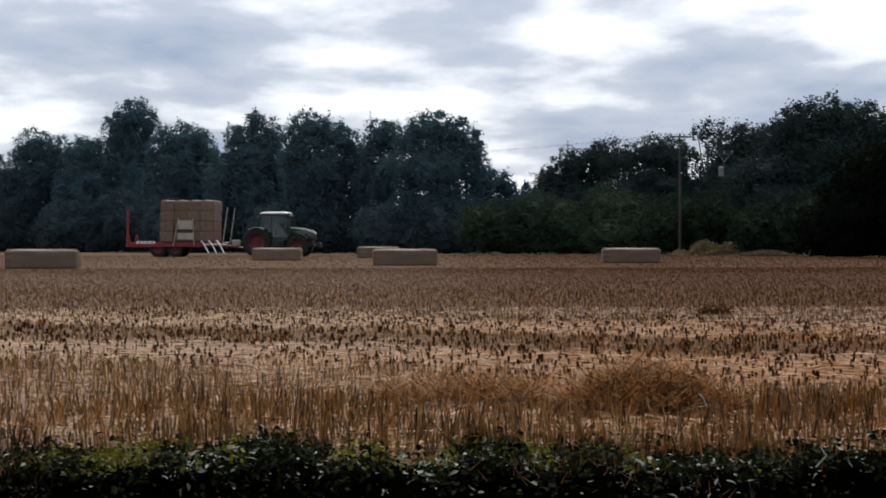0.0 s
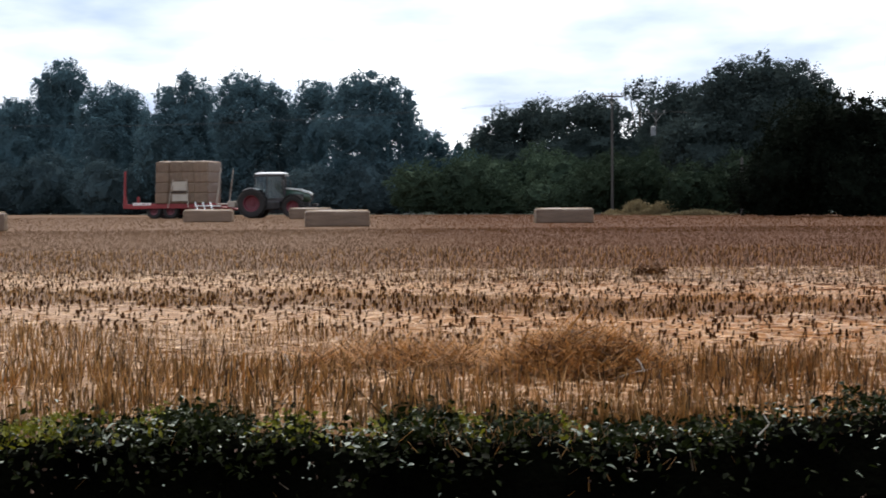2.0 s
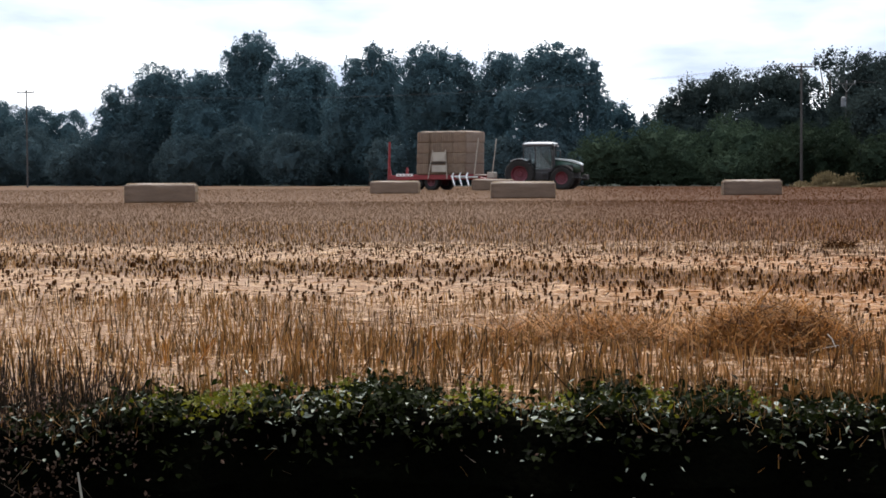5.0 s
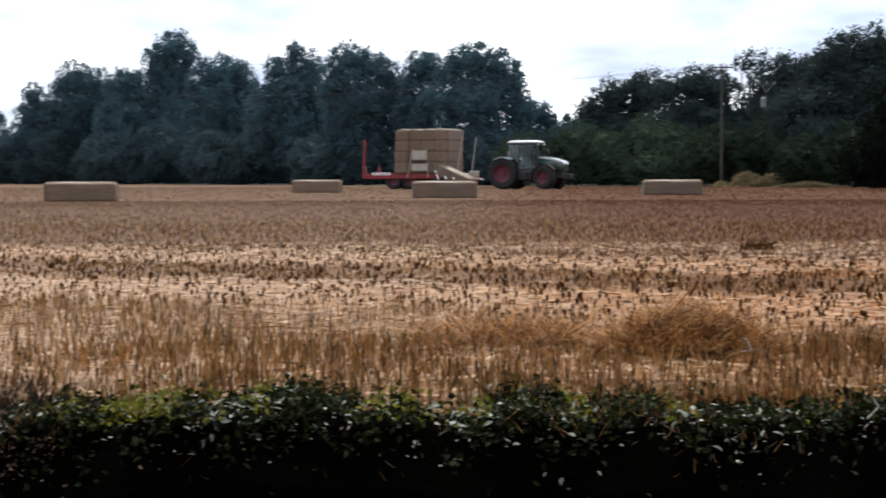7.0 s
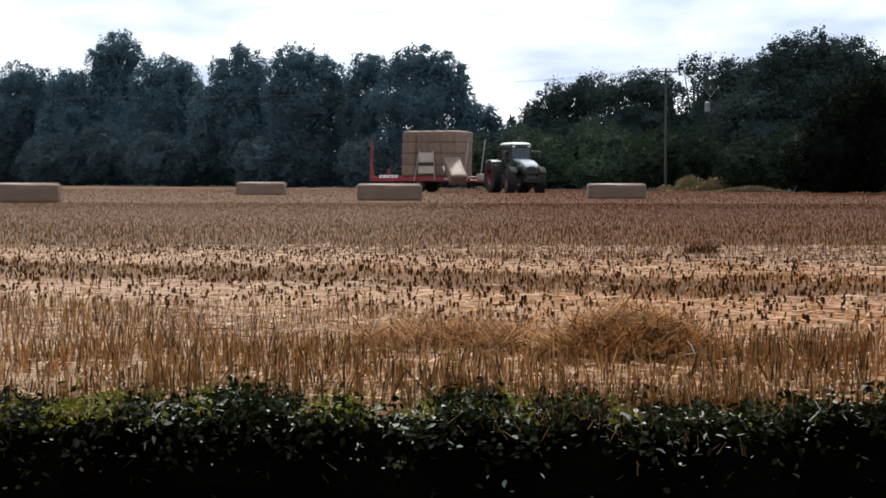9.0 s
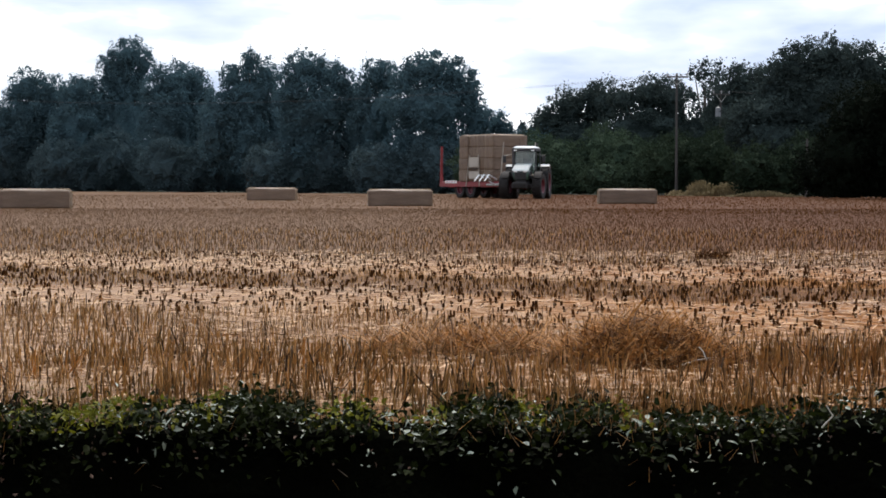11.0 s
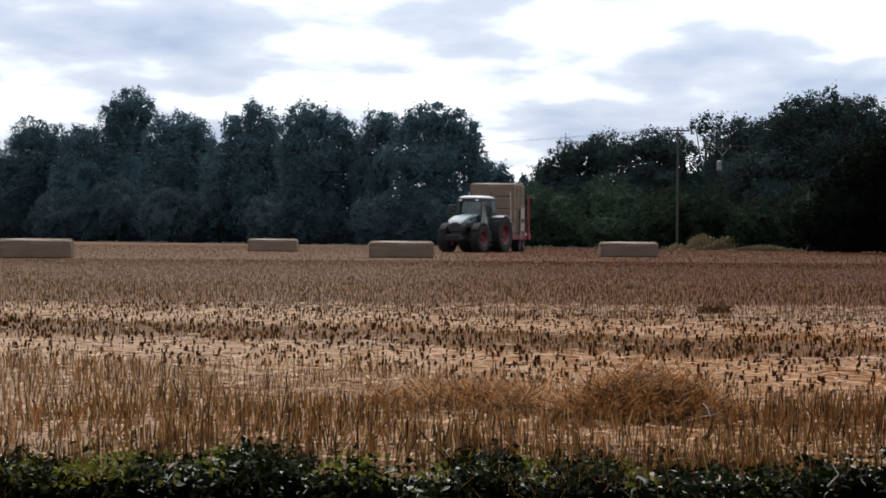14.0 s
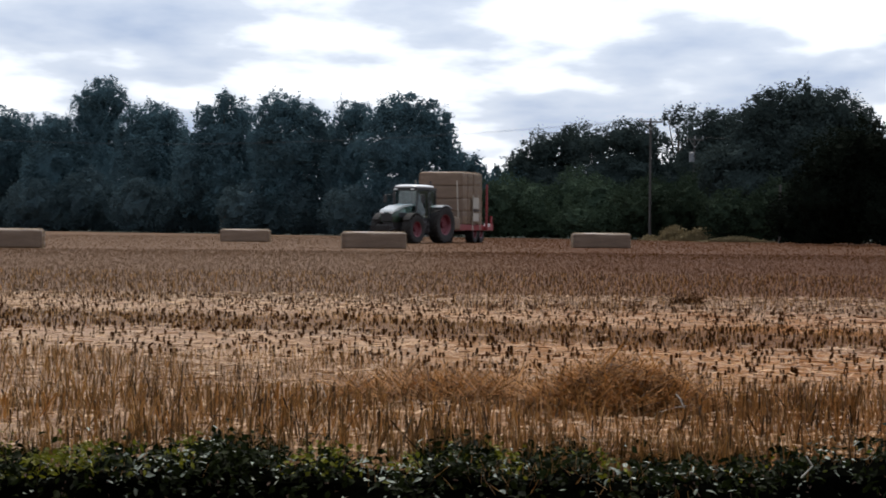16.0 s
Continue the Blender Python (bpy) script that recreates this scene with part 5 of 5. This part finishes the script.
def make_trailer():
    root = new("bale_trailer")
    tagged(root, "red bale-collecting trailer with rear posts and white loader arms", "trailer")
    for s in (-1, 1):
        bm = bmesh.new()
        box(bm, (0.7, s * 0.55, 0.80), (6.9, 0.16, 0.26), bevel=0.02)
        part("chassis_rail", bm, "red", root)
    for x in (-2.7, -1.2, 0.4, 2.0, 3.6):
        bm = bmesh.new()
        box(bm, (x, 0, 0.88), (0.14, 2.3, 0.14), bevel=0.015)
        part("cross_member", bm, "red", root)
    bm = bmesh.new()
    box(bm, (1.6, 0, DECK - 0.05), (4.8, 2.35, 0.08), bevel=0.01)
    part("deck", bm, "red", root)
    for s in (-1, 1):
        bm = bmesh.new()
        box(bm, (0.65, s * 1.20, 0.86), (6.8, 0.07, 0.30), bevel=0.015)
        part("side_board", bm, "red", root)
        bm = bmesh.new()
        box(bm, (-1.45, s * 1.245, 1.02), (1.35, 0.02, 0.17), bevel=0.006)
        panel = part("white_panel", bm, "white", root, "white lettered side panel")
        for i, w in enumerate((0.16, 0.10, 0.20, 0.14)):
            bm = bmesh.new()
            box(bm, (-1.9 + 0.3 * i, s * 1.259, 1.02), (w, 0.004, 0.06))
            part("lettering", bm, "red", panel)
    # rear push posts
    for s in (-1, 1):
        bm = bmesh.new()
        tube(bm, (-2.80, s * 1.12, 0.70), (-2.72 if s < 0 else -2.78, s * 1.12, 3.30 if s < 0 else 1.45), 0.10 if s < 0 else 0.04, 0.085 if s < 0 else 0.035, 8)
        part("rear_post", bm, "red", root)
        bm = bmesh.new()
        prism(bm, [(-2.88, 0.72), (-2.05, 0.72), (-2.05, 0.86), (-2.58, 1.05), (-2.66, 1.55), (-2.77, 1.55)], s * 1.07, s * 1.17)
        part("post_gusset", bm, "red", root)
    for z in (0.95,):
        bm = bmesh.new()
        box(bm, (-2.77, 0, z), (0.07, 2.2, 0.09), bevel=0.01)
        part("rear_crossbar", bm, "red", root)
    bm = bmesh.new()
    tube(bm, (-0.78, 1.40, 0.72), (-0.82, 1.40, 3.35), 0.075, 0.06, 8)
    box(bm, (-0.78, 1.31, 0.84), (0.16, 0.16, 0.22), bevel=0.02)
    part("side_post", bm, "red", root)
    # front bale stop, leaning forward
    for s in (-1, 1):
        bm = bmesh.new()
        tube(bm, (4.05, s * 1.2, 0.95), (4.40, s * 1.2, 3.45), 0.042, 0.035, 8)
        part("front_post", bm, "cream", root, "pale front bale stop")
    for z in (1.0,):
        bm = bmesh.new()
        tube(bm, (4.0, -1.0, z), (4.0, 1.0, z), 0.04, seg=8)
        part("front_bar", bm, "cream", root)
    # pale side guide frame with two plates
    for s in (-1, 1):
        for x0, x1 in ((0.55, 0.95), (2.05, 1.95)):
            bm = bmesh.new()
            tube(bm, (x0, s * 1.42, 0.75), (x1, s * 1.42, 2.70), 0.035, seg=8)
            part("guide_post", bm, "cream", root)
        for z, h in ((1.45, 0.46), (2.25, 0.62)):
            bm = bmesh.new()
            box(bm, (1.42, s * 1.42, z), (1.12 if z < 2 else 1.0, 0.03, h), bevel=0.008)
            part("guide_plate", bm, "cream", root, "pale metal guide plate")
        bm = bmesh.new()
        tube(bm, (0.75, s * 1.44, 1.82), (2.05, s * 1.44, 1.86), 0.025, seg=6)
        part("guide_rail", bm, "dark", root)
    # drawbar
    for s in (-1, 1):
        bm = bmesh.new()
        tube(bm, (3.9, s * 0.55, 0.80), (HITCH - 0.1, s * 0.06, 0.62), 0.09, 0.07, 8)
        part("drawbar", bm, "red", root)
    bm = bmesh.new()
    tube(bm, (HITCH - 0.15, 0, 0.62), (HITCH + 0.12, 0, 0.62), 0.06, seg=8)
    part("coupling", bm, "steel", root)
    bm = bmesh.new()
    box(bm, (4.75, 0, 0.98), (0.55, 0.5, 0.42), bevel=0.05)
    part("hydraulic_tank", bm, "cream", root)
    # front cradle
    for x in (4.2, 4.8):
        bm = bmesh.new()
        box(bm, (x, 0, 0.70), (0.12, 2.2, 0.08), bevel=0.01)
        part("cradle_bar", bm, "red", root)
    bm = bmesh.new()
    tube(bm, (0, -1.0, TRAILER_WHEEL_R), (0, 1.0, TRAILER_WHEEL_R), 0.07, seg=8)
    part("axle", bm, "dark", root)
    wheels = []
    for x in (-0.62, 0.62):
        for s in (-1, 1):
            wheels.append((make_wheel(root, x, s * 0.92, TRAILER_WHEEL_R, 0.48, "trailer_wheel", 0.30), x, s * 0.92, TRAILER_WHEEL_R))
    for s in (-1, 1):
        bm = bmesh.new()
        box(bm, (-2.86, s * 0.95, 0.98), (0.04, 0.32, 0.12), bevel=0.01)
        part("tail_light", bm, "amber", root)
    # loader arm on the right-hand side: three ribbed white tines on a swinging frame
    arm = new("loader_arm")
    arm.parent = root
    bm = bmesh.new()
    tube(bm, (-0.5, 0, 0), (1.2, 0, 0), 0.07, seg=8)
    part("pivot_tube", bm, "steel", arm)
    for x in (-0.3, 0.25, 0.8):
        bm = bmesh.new()
        prism_pts = [(x - 0.30, -0.05, 0.30), (x + 0.10, -0.95, 0.32), (x + 0.50, -1.40, -0.22)]
        tube(bm, prism_pts[0], prism_pts[1], 0.05, 0.05, 8)
        tube(bm, prism_pts[1], prism_pts[2], 0.05, 0.045, 8)
        part("tine", bm, "white", arm, "white ribbed loader tine")
    bm = bmesh.new()
    tube(bm, (-0.3, -0.93, 0.30), (1.05, -0.93, 0.30), 0.05, seg=8)
    part("tine_bar", bm, "steel", arm)
    bm = bmesh.new()
    tube(bm, (0.3, 0.5, -0.1), (0.3, -0.45, 0.1), 0.05, 0.035, 8)
    part("ram", bm, "steel", arm)
    return root, wheels, arm


trailer, trailer_wheels, loader_arm = make_trailer()

# sixteen bales across the deck, in four layers of four
loaded = []
for layer in range(4):
    for col in range(4):
        b = copy_thing(first_bale, pose(0, 0, 0))
        tagged(b, "straw bale stacked crosswise on the red trailer", group="bales on the trailer")
        b.scale = (0.97, 0.91, 1.05)
        lx = 0.06 + col * 0.955 + 0.02 * layer
        loaded.append((b, pose(lx, 0.04 * ((col * 5 + layer * 3) % 3 - 1), DECK - 0.005 + layer * 0.715, 0, 0, 90 + 0.4 * ((col * 7 + layer * 5) % 4 - 1.5))))

# ---- what moves ----
# seconds, x, y, heading (degrees from +x) of the point under the tractor's cab
DRIVE = [
    (0.0, -12.73, 144.8, -6), (1.5, -9.30, 143.2, -8), (3.0, -5.89, 141.0, -10), (4.6, -3.10, 138.5, -12), (6.3, 0.30, 135.6, -14), (7.0, 1.85, 134.4, -24),
    (7.5, 2.9, 133.3, -36), (8.2, 3.92, 132.0, -56), (8.6, 4.3, 131.2, -64), (9.2, 4.65, 129.8, -74), (10.2, 4.7, 127.0, -90),
    (11.3, 4.15, 123.4, -102), (12.0, 3.3, 120.8, -107), (12.5, 2.77, 119.3, -109), (13.2, 2.0, 117.4, -112), (14.0, 1.2, 115.8, -115),
    (15.0, 0.15, 113.6, -117), (15.5, -0.2, 112.6, -119), (16.0, -0.73, 111.6, -121),
]
# seconds, sideways metres along x and extra turn in degrees by which the trailer lags on its slack coupling
SLACK = [(0.0, 0, 0), (2.0, 0, 2), (3.5, -0.4, 4), (6.5, -1.2, 9), (8.0, -1.2, 14), (9.2, -1.2, 8), (10.0, -1.1, 9), (11.5, -0.9, 10), (12.5, -0.5, 5), (13.5, -0.35, 0), (16.0, -0.2, -1)]
# seconds, place in the trailer's space, turn (x, y, z in degrees) of the bale in the loader
LIFT = [
    (5.3, (4.6, -2.1, 0.05), (0, 4, 0)), (6.3, (4.5, -2.1, 0.42), (0, 16, -4)), (7.0, (4.3, -2.05, 0.50), (0, 21, -8)), (7.5, (4.4, -2.0, 0.72), (0, 34, -10)),
    (8.2, (4.4, -2.0, 0.76), (0, 38, -36)), (8.6, (4.05, -2.0, 0.82), (0, 36, -52)), (9.2, (3.75, -1.9, 1.15), (0, 24, -52)),
    (10.2, (4.5, -0.8, 0.92), (0, 4, -88)), (11.0, (4.62, 0.0, 0.75), (0, 0, -90)), (16.0, (4.62, 0.0, 0.75), (0, 0, -90)),
]


def between(rows, t):
    """Smooth values between rows of (seconds, values...)."""
    ts = [r[0] for r in rows]
    if t <= ts[0]:
        return np.array(rows[0][1:], float)
    if t >= ts[-1]:
        return np.array(rows[-1][1:], float)
    k = max(i for i in range(len(ts)) if ts[i] <= t)
    v = [np.array(r[1:], float) for r in rows]

    def slope(i):
        a, b = max(i - 1, 0), min(i + 1, len(ts) - 1)
        return (v[b] - v[a]) / (ts[b] - ts[a])

    h = ts[k + 1] - ts[k]
    s = (t - ts[k]) / h
    return ((1 + 2 * s) * (1 - s) ** 2 * v[k] + s * (1 - s) ** 2 * h * slope(k) + s * s * (3 - 2 * s) * v[k + 1] + s * s * (s - 1) * h * slope(k + 1))


def motions():
    step = 0.2
    times = [round(i * step, 2) for i in range(int(16.0 / step) + 1)]
    lift = [(r[0], *r[1], *r[2]) for r in LIFT]
    # the trailer follows its hitch
    fine = 0.02
    x, y, h = between(DRIVE, 0.0)
    yaw = radians(h)
    pull, rolled, tow, run = {}, {}, 0.0, 0.0
    last, last_axle = np.array([x, y]), None
    for i in range(int(16.0 / fine) + 1):
        t = i * fine
        x, y, h = between(DRIVE, t)
        a = radians(h)
        hx, hy = x - 2.35 * math.cos(a), y - 2.35 * math.sin(a)
        if last_axle is None:
            axle = np.array([hx - HITCH * math.cos(yaw), hy - HITCH * math.sin(yaw)])
        else:
            axle = last_axle
        d = np.array([hx, hy]) - axle
        yaw = math.atan2(d[1], d[0])
        axle = np.array([hx, hy]) - HITCH * d / np.linalg.norm(d)
        tow += 0 if last_axle is None else float(np.linalg.norm(axle - last_axle))
        run += float(np.linalg.norm(np.array([x, y]) - last))
        last, last_axle = np.array([x, y]), axle
        key = round(t, 2)
        slip, more = between(SLACK, t)
        pull[key] = pose(axle[0] + slip, axle[1], 0, 0, 0, math.degrees(yaw) + more)
        rolled[key] = (run, tow, (x, y, h))
    walk(tractor, [(t, pose(rolled[t][2][0], rolled[t][2][1], 0, 0, 0, rolled[t][2][2])) for t in times])
    walk(trailer, [(t, pull[t]) for t in times])
    for hub, wx, wy, r in tractor_wheels:
        rows = []
        for t in times:
            steer = 0.0
            if wx > 0:
                ahead, back = rolled[min(round(t + 0.4, 2), 16.0)][2][2], rolled[max(round(t - 0.4, 2), 0.0)][2][2]
                steer = max(-30, min(30, (ahead - back) * 0.9))
            rows.append((t, pose(wx, wy, r, 0, math.degrees(rolled[t][0] / r), steer)))
        walk(hub, rows)
    for hub, wx, wy, r in trailer_wheels:
        walk(hub, [(t, pose(wx, wy, r, 0, math.degrees(rolled[t][1] / r), 0)) for t in times])
    for b, local in loaded:
        walk(b, [(t, pull[t] @ local) for t in times])
    # the bale that is picked up
    rows = []
    for t in times:
        if t <= 4.8:
            rows.append((t, pose(*PICKED_AT, 0, 0, -4)))
        else:
            if t < 5.3:
                continue
            v = between(lift, t)
            rows.append((t, pull[t] @ pose(*v)))
    walk(picked_bale, rows)
    swing = [(0.0, 16), (4.5, 16), (5.6, 10), (7.5, -6), (8.6, -22), (9.6, -46), (10.3, -44), (11.2, -14), (16.0, -14)]
    walk(loader_arm, [(t, pose(3.15, -1.25, 0.85, between(swing, t)[0], 0, 0)) for t in times])


motions()
